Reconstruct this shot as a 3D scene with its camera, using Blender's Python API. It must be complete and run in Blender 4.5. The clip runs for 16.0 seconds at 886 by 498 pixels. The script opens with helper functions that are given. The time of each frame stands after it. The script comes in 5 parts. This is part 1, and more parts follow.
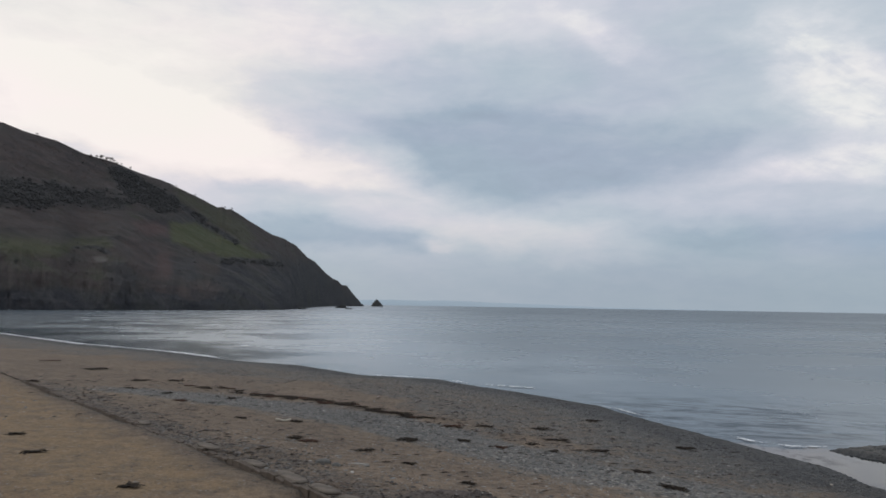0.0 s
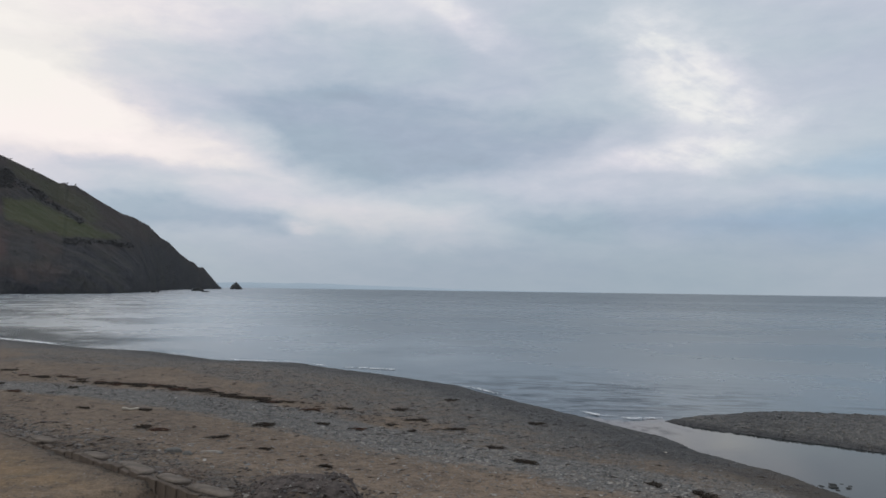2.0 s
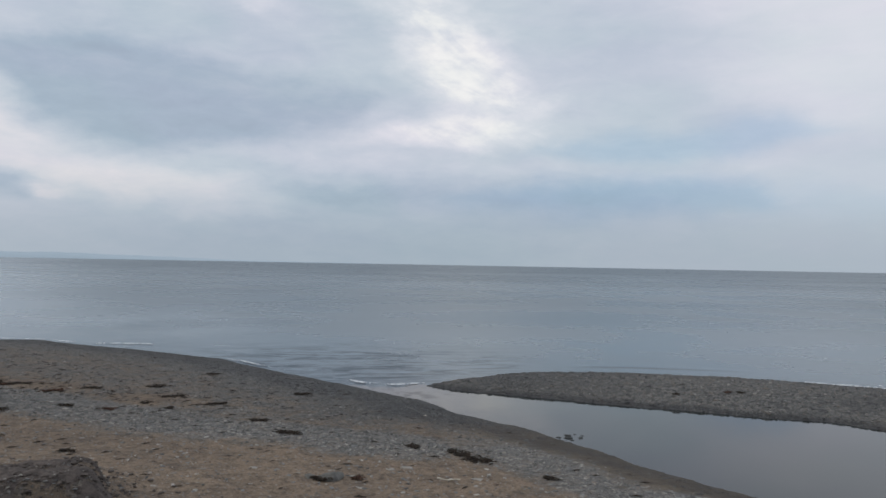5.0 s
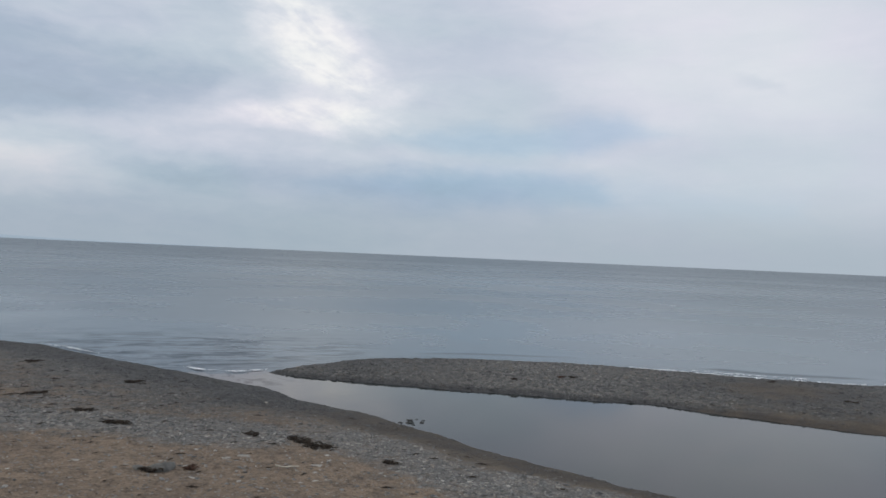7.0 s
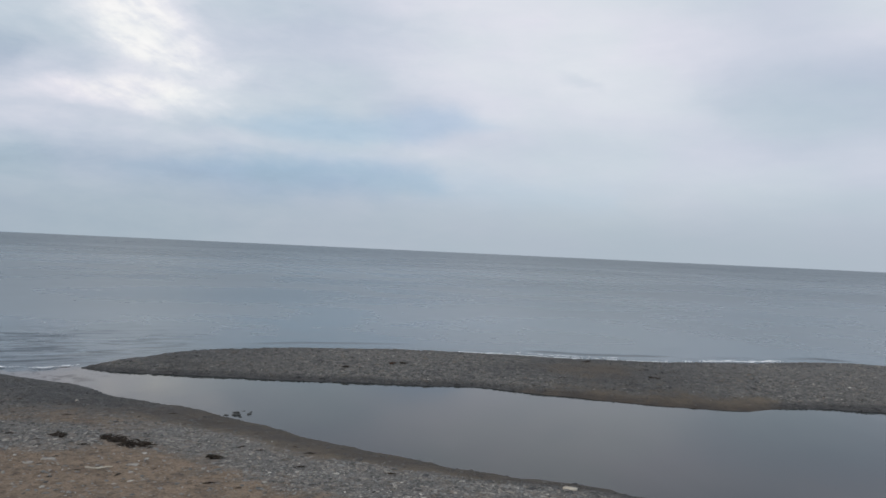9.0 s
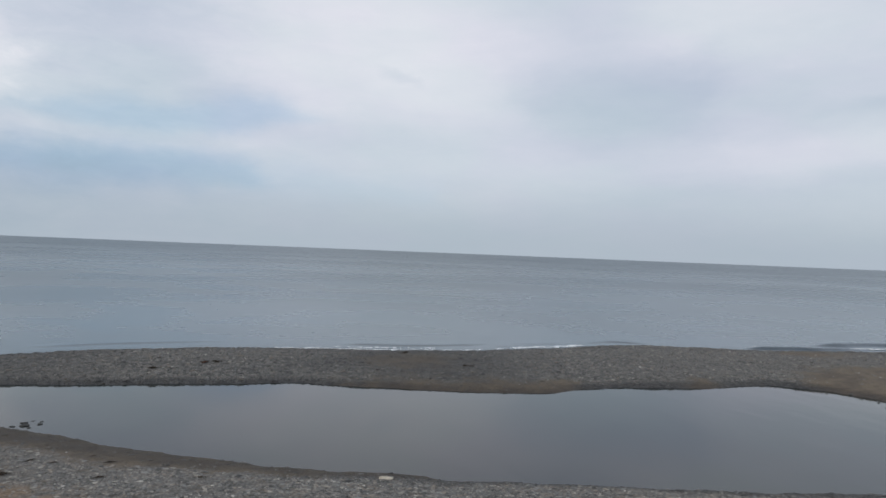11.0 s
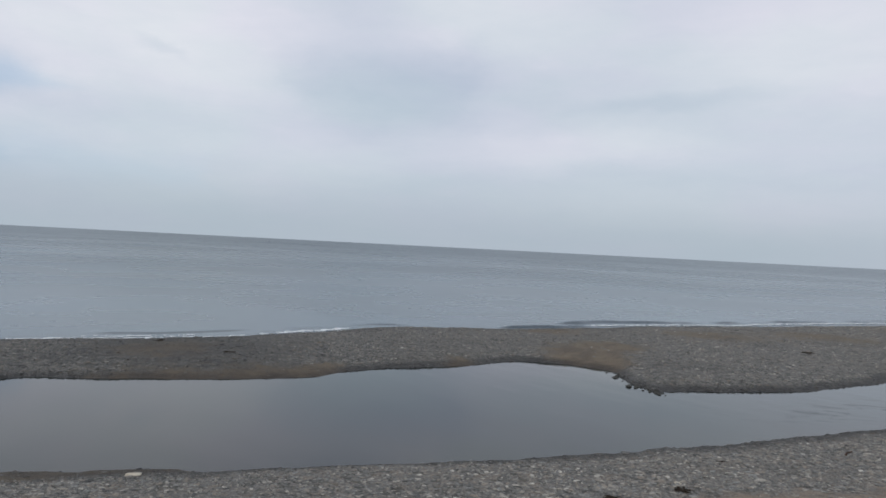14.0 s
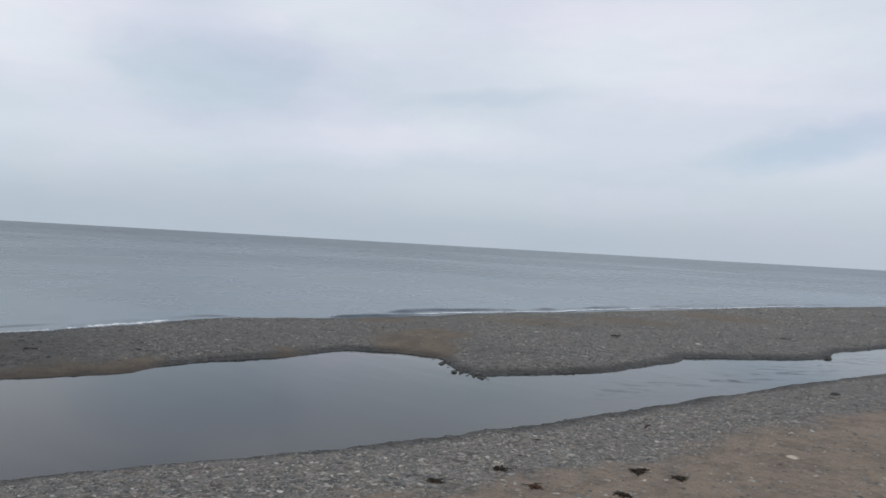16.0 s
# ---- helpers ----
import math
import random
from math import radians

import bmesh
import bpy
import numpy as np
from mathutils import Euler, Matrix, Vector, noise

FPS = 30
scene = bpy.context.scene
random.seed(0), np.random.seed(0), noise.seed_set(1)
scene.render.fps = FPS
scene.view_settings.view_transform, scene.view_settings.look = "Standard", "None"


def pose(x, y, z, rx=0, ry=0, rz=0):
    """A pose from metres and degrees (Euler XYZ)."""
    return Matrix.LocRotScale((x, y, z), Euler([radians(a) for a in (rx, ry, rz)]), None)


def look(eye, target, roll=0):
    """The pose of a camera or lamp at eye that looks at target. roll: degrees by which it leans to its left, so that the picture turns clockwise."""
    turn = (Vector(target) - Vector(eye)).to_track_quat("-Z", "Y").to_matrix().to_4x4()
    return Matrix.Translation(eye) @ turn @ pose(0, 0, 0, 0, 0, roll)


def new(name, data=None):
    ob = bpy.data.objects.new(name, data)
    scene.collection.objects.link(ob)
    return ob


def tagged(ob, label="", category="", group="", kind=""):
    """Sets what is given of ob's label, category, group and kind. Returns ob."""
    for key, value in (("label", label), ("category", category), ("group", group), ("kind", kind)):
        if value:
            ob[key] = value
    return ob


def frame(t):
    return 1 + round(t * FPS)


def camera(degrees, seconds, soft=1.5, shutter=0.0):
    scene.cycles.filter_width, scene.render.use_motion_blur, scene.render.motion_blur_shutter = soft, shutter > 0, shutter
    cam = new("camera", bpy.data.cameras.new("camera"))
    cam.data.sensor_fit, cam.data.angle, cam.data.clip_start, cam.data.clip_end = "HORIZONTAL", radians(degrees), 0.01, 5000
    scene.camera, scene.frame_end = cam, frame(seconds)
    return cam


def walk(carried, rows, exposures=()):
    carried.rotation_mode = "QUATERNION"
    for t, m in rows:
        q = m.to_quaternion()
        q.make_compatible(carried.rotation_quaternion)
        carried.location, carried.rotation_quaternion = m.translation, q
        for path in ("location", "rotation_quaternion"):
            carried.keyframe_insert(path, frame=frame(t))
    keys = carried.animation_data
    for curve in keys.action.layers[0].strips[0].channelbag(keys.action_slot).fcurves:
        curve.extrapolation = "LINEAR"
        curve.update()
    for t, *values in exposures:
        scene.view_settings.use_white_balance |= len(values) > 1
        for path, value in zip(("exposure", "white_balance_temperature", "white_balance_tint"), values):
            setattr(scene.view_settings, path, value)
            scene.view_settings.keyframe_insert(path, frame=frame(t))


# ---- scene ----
# ---- camera ----
cam = camera(60.73, 16.0, soft=1.7)
EYE, ARM = 5.0, 0.55   # the phone is held out at arm's length and swung round
TURNS = [  # seconds, look-up, lean, heading, eye above the water
    (0.0, 4.26, -0.95, 0.18, 5.03), (0.5, 4.08, -0.945, -2.24, 5.03), (1.0, 3.547, -0.54, -4.67, 5.03), (1.5, 3.464, -0.67, -7.52, 5.03),
    (2.0, 3.09, -0.8, -10.13, 5.03), (2.5, 2.616, -0.62, -12.51, 5.03), (3.0, 2.562, -0.685, -15.03, 5.03), (3.5, 2.258, -1.215, -17.69, 5.03),
    (4.0, 2.165, -1.76, -21.06, 5.03), (4.2, 1.83, -1.47, -22.26, 5.03), (6.3, 1.34, -1.9, -34.81, 5.0), (6.5, 1.27, -1.99, -35.77, 5.0),
    (7.0, 0.53, -2.52, -38.52, 5.0), (7.5, 0.48, -2.74, -41.25, 5.0), (8.0, 0.79, -2.94, -44.59, 5.0), (8.5, 0.82, -3.09, -48.11, 5.0),
    (9.0, 0.16, -2.65, -50.99, 5.0), (9.2, 0.15, -2.6, -52.29, 5.0), (11.5, 0.7, -2.38, -68.0, 5.0), (12.0, 1.19, -2.5, -71.26, 5.0),
    (12.5, 0.49, -2.43, -73.24, 5.0), (13.0, 0.09, -2.54, -75.23, 5.0), (13.5, -0.03, -2.72, -78.39, 5.0), (14.0, -0.21, -2.91, -81.81, 5.0),
    (14.5, 0.08, -2.88, -85.5, 5.0), (15.0, 0.3, -2.99, -89.27, 5.0), (15.5, 0.03, -3.25, -91.8, 5.0), (16.0, -0.34, -3.26, -94.49, 5.0),
]
walk(cam, [(t, pose(-ARM * math.sin(radians(h)), ARM * math.cos(radians(h)), eye, 90 + up, lean, h)) for t, up, lean, h, eye in TURNS],
     exposures=((0.0, -0.16), (4.0, -0.10), (9.0, 0.0), (14.5, 0.02), (15.2, 0.10), (16.0, 0.11)))


# ---- node helpers ----
class Nodes:
    """A short way to write node trees: each method adds a node and returns its output."""

    def __init__(self, tree):
        self.tree = tree

    def add(self, kind, values=None, **props):
        node = self.tree.nodes.new(kind)
        for key, value in props.items():
            setattr(node, key, value)
        for key, value in (values or {}).items():
            self.put(node.inputs[key], value)
        return node

    def put(self, socket, value):
        if isinstance(value, bpy.types.NodeSocket):
            self.tree.links.new(value, socket)
        elif isinstance(value, (tuple, list)) and socket.type == "RGBA" and len(value) == 3:
            socket.default_value = (*value, 1)
        else:
            socket.default_value = value

    def math(self, op, a, b=0.0, clamp=False):
        return self.add("ShaderNodeMath", {0: a, 1: b}, operation=op, use_clamp=clamp).outputs[0]

    def mix(self, fac, a, b, blend="MIX"):
        node = self.add("ShaderNodeMix", data_type="RGBA", blend_type=blend)
        for i, v in ((0, fac), (6, a), (7, b)):
            self.put(node.inputs[i], v)
        return node.outputs[2]

    def noise(self, vector, scale, detail=3.0, rough=0.55, distortion=0.0):
        return self.add("ShaderNodeTexNoise", {"Vector": vector, "Scale": scale, "Detail": detail, "Roughness": rough, "Distortion": distortion}).outputs[0]

    def voronoi(self, vector, scale, feature="F1"):
        return self.add("ShaderNodeTexVoronoi", {"Vector": vector, "Scale": scale}, feature=feature)

    def stretch(self, vector, x, y, z):
        return self.add("ShaderNodeVectorMath", {0: vector, 1: (x, y, z)}, operation="MULTIPLY").outputs[0]

    def between(self, v, lo, hi, a=0.0, b=1.0):
        return self.add("ShaderNodeMapRange", {0: v, 1: lo, 2: hi, 3: a, 4: b}, interpolation_type="SMOOTHSTEP").outputs[0]

    def ramp(self, v, *stops):
        node = self.add("ShaderNodeValToRGB", {0: v})
        el = node.color_ramp.elements
        while len(el) < len(stops):
            el.new(0.5)
        for e, (p, c) in zip(el, stops):
            e.position, e.color = p, (*c, 1)
        return node.outputs[0]

    def bump(self, height, strength, distance, normal=None):
        node = self.add("ShaderNodeBump", {"Height": height, "Strength": strength, "Distance": distance})
        if normal:
            self.put(node.inputs["Normal"], normal)
        return node.outputs[0]


# ---- sky: broken grey cloud, thinner and warmer over the headland ----
def make_sky():
    world = bpy.data.worlds.new("sky")
    scene.world, world.use_nodes = world, True
    world.node_tree.nodes.clear()
    n = Nodes(world.node_tree)
    way = n.add("ShaderNodeTexCoord").outputs["Generated"]
    x, y, z = n.add("ShaderNodeSeparateXYZ", {0: way}).outputs[:3]
    bearing = n.math("DEGREES", n.math("ARCTAN2", x, y))
    height = n.math("DEGREES", n.math("ARCSINE", n.math("MAXIMUM", z, 0.0)))
    flat = n.add("ShaderNodeCombineXYZ", {0: bearing, 1: n.math("MULTIPLY", height, 2.0), 2: 0.0}).outputs[0]
    w1 = n.add("ShaderNodeTexNoise", {"Vector": flat, "Scale": 0.10, "Detail": 7.0, "Roughness": 0.60}).outputs[1]
    wx, wy, _ = n.add("ShaderNodeSeparateColor", {0: w1}).outputs[:3]
    bx = n.math("ADD", bearing, n.math("MULTIPLY", n.math("SUBTRACT", wx, 0.5), 8.0))
    hy = n.math("ADD", height, n.math("MULTIPLY", n.math("SUBTRACT", wy, 0.5), 3.8))

    def bank(az, el, half_az, half_el, tilt, amount, soft=0.8):
        """An oval bank of cloud (or a gap in it), with frayed edges."""
        c, s = math.cos(radians(tilt)), math.sin(radians(tilt))
        dx, dy = n.math("SUBTRACT", bx, az), n.math("SUBTRACT", hy, el)
        u = n.math("ADD", n.math("MULTIPLY", dx, c / half_az), n.math("MULTIPLY", dy, s / half_az))
        v = n.math("ADD", n.math("MULTIPLY", dx, -s / half_el), n.math("MULTIPLY", dy, c / half_el))
        r = n.math("SQRT", n.math("ADD", n.math("MULTIPLY", u, u), n.math("MULTIPLY", v, v)))
        return n.between(r, 1.0 - soft * 0.75, 1.0 + soft * 0.6, amount, 0.0)

    spot = n.add("ShaderNodeCombineXYZ", {0: bx, 1: hy, 2: 1.0}).outputs[0]

    def plate(amount, soft, *ring):
        """A cloud sheet with straight-sided, frayed edges: a convex ring of bearings and heights."""
        area = sum(a[0] * b[1] - b[0] * a[1] for a, b in zip(ring, ring[1:] + ring[:1]))
        inner = None
        for a, b in zip(ring, ring[1:] + ring[:1]):
            ux, uy = b[0] - a[0], b[1] - a[1]
            k = math.copysign(1.0, area) / math.hypot(ux, uy)
            nx, ny = -uy * k, ux * k
            side = n.add("ShaderNodeVectorMath", {0: spot, 1: (nx, ny, -(nx * a[0] + ny * a[1]))}, operation="DOT_PRODUCT").outputs["Value"]
            inner = side if inner is None else n.add("ShaderNodeMath", {0: inner, 1: side, 2: soft * 0.8}, operation="SMOOTH_MIN").outputs[0]
        return n.between(inner, -soft, soft, 0.0, amount)

    total = n.between(height, 14.0, 60.0, SKY_BASE, SKY_TOP)
    for p in SKY_PLATES:
        total = n.math("ADD", total, plate(*p))
    for b in SKY_BANKS:
        total = n.math("ADD", total, bank(*b))
    glow = bank(-20, 12, 34, 12, -10, 1.0, 1.3)
    glow = n.math("ADD", glow, bank(8, 4.2, 13, 2.0, -4, 0.55, 1.0))
    # streaks drawn out along the horizon, and small mottling
    streak = n.noise(n.stretch(flat, 0.045, 0.11, 1.0), 1.0, 5.0, 0.55, 0.5)
    much = n.between(bearing, 15.0, 60.0, 0.30, 0.16)
    total = n.math("ADD", total, n.math("MULTIPLY", n.math("SUBTRACT", streak, 0.5), much))
    # a fibrous sheet of small high cloud
    fibre = n.noise(n.stretch(n.add("ShaderNodeVectorRotate", {"Vector": flat, "Angle": radians(50)}, rotation_type="Z_AXIS").outputs[0], 0.4, 1.15, 1.0), 0.30, 6.0, 0.62, 0.6)
    sheet = n.math("ADD", plate(1.0, 1.9, (21.4, 18.9), (23.7, 21.0), (28.1, 19.4), (33.4, 13.9), (35.0, 11.0), (31.6, 10.2), (26.2, 11.6), (23.4, 15.3)), bank(28.5, 9.6, 6.5, 1.0, -3, 0.8, 0.9), True)
    sheet = n.math("ADD", sheet, bank(11.5, 20.2, 4.2, 1.2, -24, 0.5, 0.9), True)
    total = n.math("ADD", total, n.math("MULTIPLY", sheet, n.between(n.math("ADD", n.math("MULTIPLY", fibre, 0.6), n.math("MULTIPLY", n.noise(flat, 0.5, 5.0, 0.6), 0.4)), 0.32, 0.62, 0.16, 0.38)))
    mottle = n.noise(n.stretch(flat, 1.0, 1.3, 1.0), 0.33, 6.0, 0.62, 0.3)
    total = n.math("ADD", total, n.math("MULTIPLY", n.math("SUBTRACT", mottle, 0.5), n.between(bearing, 25.0, 65.0, 0.26, 0.08)))
    colour = n.ramp(n.math("MULTIPLY", total, 0.88), *SKY_RAMP)
    hue = n.noise(n.stretch(flat, 1.0, 1.5, 1.0), 0.055, 3.0, 0.5)
    colour = n.mix(1.0, colour, n.mix(n.between(hue, 0.36, 0.62), (1.018, 0.994, 1.01), (0.985, 1.005, 0.99)), "MULTIPLY")
    colour = n.mix(n.math("MULTIPLY", glow, n.between(total, 0.45, 1.0), True), colour, SKY_WARM, "MULTIPLY")
    colour = n.mix(n.between(bearing, 45.0, 100.0), colour, n.mix(1.0, colour, (1.014, 0.998, 1.0), "MULTIPLY"))
    gap = n.math("ADD", plate(0.95, 1.0, *CLOUDS_EAST[0][2:]), plate(1.0, 1.1, *CLOUDS_EAST[1][2:]), True)
    gap = n.math("ADD", gap, plate(0.5, 1.2, (49.0, 5.8), (64.4, 5.3), (64.8, 3.7), (49.0, 3.6)), True)
    gap = n.math("ADD", gap, bank(121, 8.2, 6, 1.2, 12, 0.5, 0.9), True)
    colour = n.mix(gap, colour, n.mix(1.0, colour, (0.91, 0.989, 1.045), "MULTIPLY"))
    colour = n.mix(plate(1.0, 1.5, *CLOUD_CORE[2:]), colour, n.mix(1.0, colour, (1.014, 0.992, 0.988), "MULTIPLY"))
    low = n.between(height, 0.0, 7.0, 0.6, 0.0)
    colour = n.mix(low, colour, SKY_LOW)
    clear = n.add("ShaderNodeTexSky", sky_type="NISHITA", sun_disc=False, sun_elevation=radians(SUN_HEIGHT), sun_rotation=radians(SUN_BEARING), air_density=1.2, dust_density=2.0).outputs[0]
    veil = n.add("ShaderNodeBackground", {0: clear, 1: 0.004}).outputs[0]
    cloud = n.add("ShaderNodeBackground", {0: colour, 1: SKY_POWER}).outputs[0]
    both = n.add("ShaderNodeAddShader", {0: veil, 1: cloud}).outputs[0]
    n.add("ShaderNodeOutputWorld", {"Surface": both})


SUN_HEIGHT, SUN_BEARING = 32, -68
SKY_BASE, SKY_TOP, SKY_POWER = 0.60, 0.66, 1.0
SKY_RAMP = ((0.0, (0.28, 0.345, 0.435)), (0.27, (0.388, 0.478, 0.585)), (0.54, (0.572, 0.627, 0.71)), (0.72, (0.72, 0.74, 0.805)), (0.86, (0.89, 0.882, 0.89)), (1.0, (1.0, 0.98, 0.968)))
SKY_WARM = (1.03, 0.978, 0.948)
SKY_LOW = (0.350, 0.420, 0.482)
# cloud banks: bearing, height, half width, half height, tilt, amount, softness
BANKS_NORTH = [
    (-2, 21.5, 16, 3.4, 0, 0.22, 0.9), (-27, 16, 17, 8, 0, 0.46, 1.0), (-16, 11.5, 15, 2.6, -14, 0.34, 0.8), (-30, 8, 12, 4, 0, 0.2, 1.0),
    (6, 5.2, 9.0, 1.5, -3, 0.26, 0.9), (11.8, 3.4, 4, 0.5, -2, 0.10, 0.9), (-0.6, 4.4, 1.6, 0.3, -6, 0.12, 0.9), (20, 11.5, 9, 4, -20, 0.05, 1.0),
]
BANKS_AHEAD = [
    (22, 2.5, 22, 4.5, 0, -0.22, 1.0), (19, 5.2, 6.5, 0.7, 0, -0.10, 0.9), (44, 14, 6, 3.5, 0, -0.05, 1.0), (58, 16, 13, 5.0, -14, 0.22, 1.0),
    (37, 16, 4, 4.0, 0, -0.05, 1.0), (52, 12, 6, 2.0, -20, 0.08, 1.0), (23, 7.4, 12, 0.8, -2, 0.08, 0.9),
]
BANKS_EAST = [
    (84, 2.5, 40, 4.0, 0, -0.10, 1.0), (66, 5.2, 9, 3.0, 5, 0.08, 1.0), (61, 13.1, 1.7, 0.45, -14, -0.09, 1.0), (78, 11, 9, 3.0, 8, -0.09, 1.0),
    (97, 11.0, 6, 0.7, 4, -0.08, 1.0), (92, 7.6, 9, 1.4, 3, 0.09, 1.0), (120, 8.2, 7, 1.4, 12, -0.14, 0.9), (112, 15, 14, 4.0, 0, 0.14, 1.0),
    (86, 17, 8, 3, 0, 0.12, 1.0), (100, 3.5, 14, 1.6, 0, 0.08, 1.0),
]
# sheets of cloud: amount, softness, ring of bearings and heights
CLOUD_MAIN = (-0.09, 0.8, (-20.7, 15.4), (-16.0, 16.6), (-8.5, 17.6), (0.2, 19.6), (3.2, 20.3), (7.2, 19.8), (11.4, 18.4), (22.2, 15.1), (28.0, 11.9), (24.6, 10.6), (17.1, 9.2), (10.6, 8.1), (3.0, 7.7), (-1.4, 8.7))
CLOUD_CORE = (-0.21, 1.0, (-6.2, 14.0), (-2.4, 15.2), (2.4, 15.5), (8.9, 14.7), (15.1, 13.9), (21.4, 12.4), (20.2, 10.6), (13.1, 9.0), (8.9, 8.2), (3.0, 7.9), (-2.2, 9.8))
CLOUD_LIP = (-0.07, 0.5, (-5.4, 14.4), (-1.0, 15.3), (4.0, 15.3), (14.0, 13.8), (14.0, 13.3), (3.0, 14.2), (-5.0, 13.9))
CLOUD_TOP = (-0.05, 1.1, (12.5, 22.6), (20.7, 22.0), (22.8, 19.0), (21.8, 15.2), (16.3, 16.5), (11.6, 18.4))
STREAKS_LOW = [(-0.14, 0.5, (-17.3, 8.8), (-9.9, 9.0), (-3.9, 8.2), (-9.9, 7.6), (-16.4, 7.9)), (-0.24, 0.6, (-15.6, 6.1), (-8.2, 6.1), (-1.5, 4.7), (-2.1, 4.1), (-13.1, 4.0)),
               (-0.18, 0.6, (-30.0, 11.6), (-25.7, 11.2), (-21.8, 10.2), (-25.0, 9.6), (-30.0, 9.6))]
CLOUDS_EAST = [(-0.15, 1.2, (34.4, 8.2), (37.0, 9.2), (43.9, 10.5), (50.8, 11.0), (54.6, 9.9), (50.9, 8.7), (44.1, 7.8), (38.2, 7.6)),
               (-0.18, 1.3, (28.7, 4.7), (35.0, 6.0), (44.1, 6.9), (49.3, 6.1), (51.1, 4.6), (44.3, 3.4), (36.7, 3.6)),
               (-0.07, 1.6, (69.1, 13.0), (76.0, 14.6), (83.9, 14.6), (84.6, 8.0), (72.0, 9.2))]
SKY_PLATES = [CLOUD_MAIN, CLOUD_CORE, CLOUD_LIP, CLOUD_TOP] + STREAKS_LOW + CLOUDS_EAST
SKY_BANKS = BANKS_NORTH + BANKS_AHEAD + BANKS_EAST
make_sky()
sun_data = bpy.data.lights.new("sun", "SUN")
sun_data.energy, sun_data.angle, sun_data.color = 1.0, radians(25), (1.0, 0.95, 0.88)
sun = new("sun", sun_data)
sun.matrix_world = look((0, 0, 60), (-math.sin(radians(SUN_BEARING)) * math.cos(radians(SUN_HEIGHT)), -math.cos(radians(SUN_BEARING)) * math.cos(radians(SUN_HEIGHT)), 60 - math.sin(radians(SUN_HEIGHT))))


# ---- materials ----
def material(name, roughness=0.8):
    m = bpy.data.materials.new(name)
    m.use_nodes = True
    n = Nodes(m.node_tree)
    skin = m.node_tree.nodes["Principled BSDF"]
    skin.inputs["Roughness"].default_value = roughness
    return m, n, skin, n.add("ShaderNodeTexCoord").outputs["Object"]


def attribute(n, name):
    return n.add("ShaderNodeAttribute", attribute_name=name).outputs["Fac"]


def ground_material():
    m, n, skin, at = material("sand_and_shingle", 0.9)
    shingle, wet, litter, clean, silt, drab = (attribute(n, k) for k in ("shingle", "wet", "litter", "clean", "silt", "drab"))
    broad = n.noise(at, 0.30, 5.0, 0.6)
    patch = n.noise(at, 1.3, 6.0, 0.7)
    grain = n.noise(at, 24.0, 5.0, 0.7)
    sand = n.mix(n.between(broad, 0.36, 0.64), SAND_A, SAND_B)
    sand = n.mix(clean, sand, SAND_CLEAN)
    sand = n.mix(n.between(patch, 0.42, 0.68, 0.0, 0.75), sand, SAND_C)
    sand = n.mix(n.between(grain, 0.38, 0.70, 0.0, 0.62), sand, SAND_D)
    clods = n.noise(n.stretch(at, 1.0, 1.0, 1.0), 4.6, 6.0, 0.78, 0.2)
    calm = n.math("SUBTRACT", 1.0, n.math("MULTIPLY", clean, 0.65))
    sand = n.mix(n.math("MULTIPLY", n.between(clods, 0.50, 0.60, 0.0, 0.55), calm), sand, (0.066, 0.048, 0.036))
    sand = n.mix(n.between(clods, 0.46, 0.38, 0.0, 0.55), sand, (0.31, 0.235, 0.165))
    fleck = n.voronoi(at, 11.0)
    shade = n.add("ShaderNodeSeparateColor", {0: fleck.outputs["Color"]}).outputs[0]
    dot = n.math("MULTIPLY", n.between(fleck.outputs["Distance"], 0.34, 0.20), n.between(patch, 0.34, 0.54), True)
    sand = n.mix(n.math("MULTIPLY", dot, 0.8), sand, n.ramp(shade, (0.2, (0.055, 0.048, 0.042)), (0.6, (0.12, 0.112, 0.10)), (0.95, (0.34, 0.32, 0.29))))
    sand = n.mix(n.math("MULTIPLY", drab, 0.6), sand, n.mix(n.between(patch, 0.38, 0.64), (0.285, 0.232, 0.186), (0.200, 0.163, 0.132)))
    sand = n.mix(n.math("MULTIPLY", silt, 0.85), sand, n.mix(n.between(patch, 0.4, 0.62), (0.178, 0.146, 0.108), (0.125, 0.104, 0.082)))
    cell, small = n.voronoi(at, 13.0), n.voronoi(at, 31.0)
    tone = n.add("ShaderNodeSeparateColor", {0: cell.outputs["Color"]}).outputs[0]
    tone2 = n.add("ShaderNodeSeparateColor", {0: small.outputs["Color"]}).outputs[1]
    wide = n.add("ShaderNodeSeparateColor", {0: n.voronoi(at, 5.2).outputs["Color"]}).outputs[2]
    stones = n.ramp(n.math("ADD", n.math("MULTIPLY", wide, 0.42), n.math("ADD", n.math("MULTIPLY", tone, 0.38), n.math("MULTIPLY", tone2, 0.2))), *STONE_RAMP)
    gap = n.between(cell.outputs["Distance"], 0.25, 0.62)
    stones = n.mix(n.math("MULTIPLY", gap, 0.42), stones, (0.066, 0.061, 0.056))
    stones = n.mix(n.between(broad, 0.42, 0.62, 0.0, 0.35), stones, (0.180, 0.170, 0.156))
    fray = n.math("ADD", shingle, n.math("MULTIPLY", n.math("SUBTRACT", patch, 0.5), 1.3))
    fray = n.math("ADD", fray, n.math("MULTIPLY", n.math("SUBTRACT", n.noise(at, 5.0, 4.0, 0.7), 0.5), 0.9))
    much = n.between(fray, 0.18, 0.92)
    colour = n.mix(much, sand, stones)
    bits = n.between(n.noise(at, 5.5, 6.0, 0.80), 0.56, 0.63)
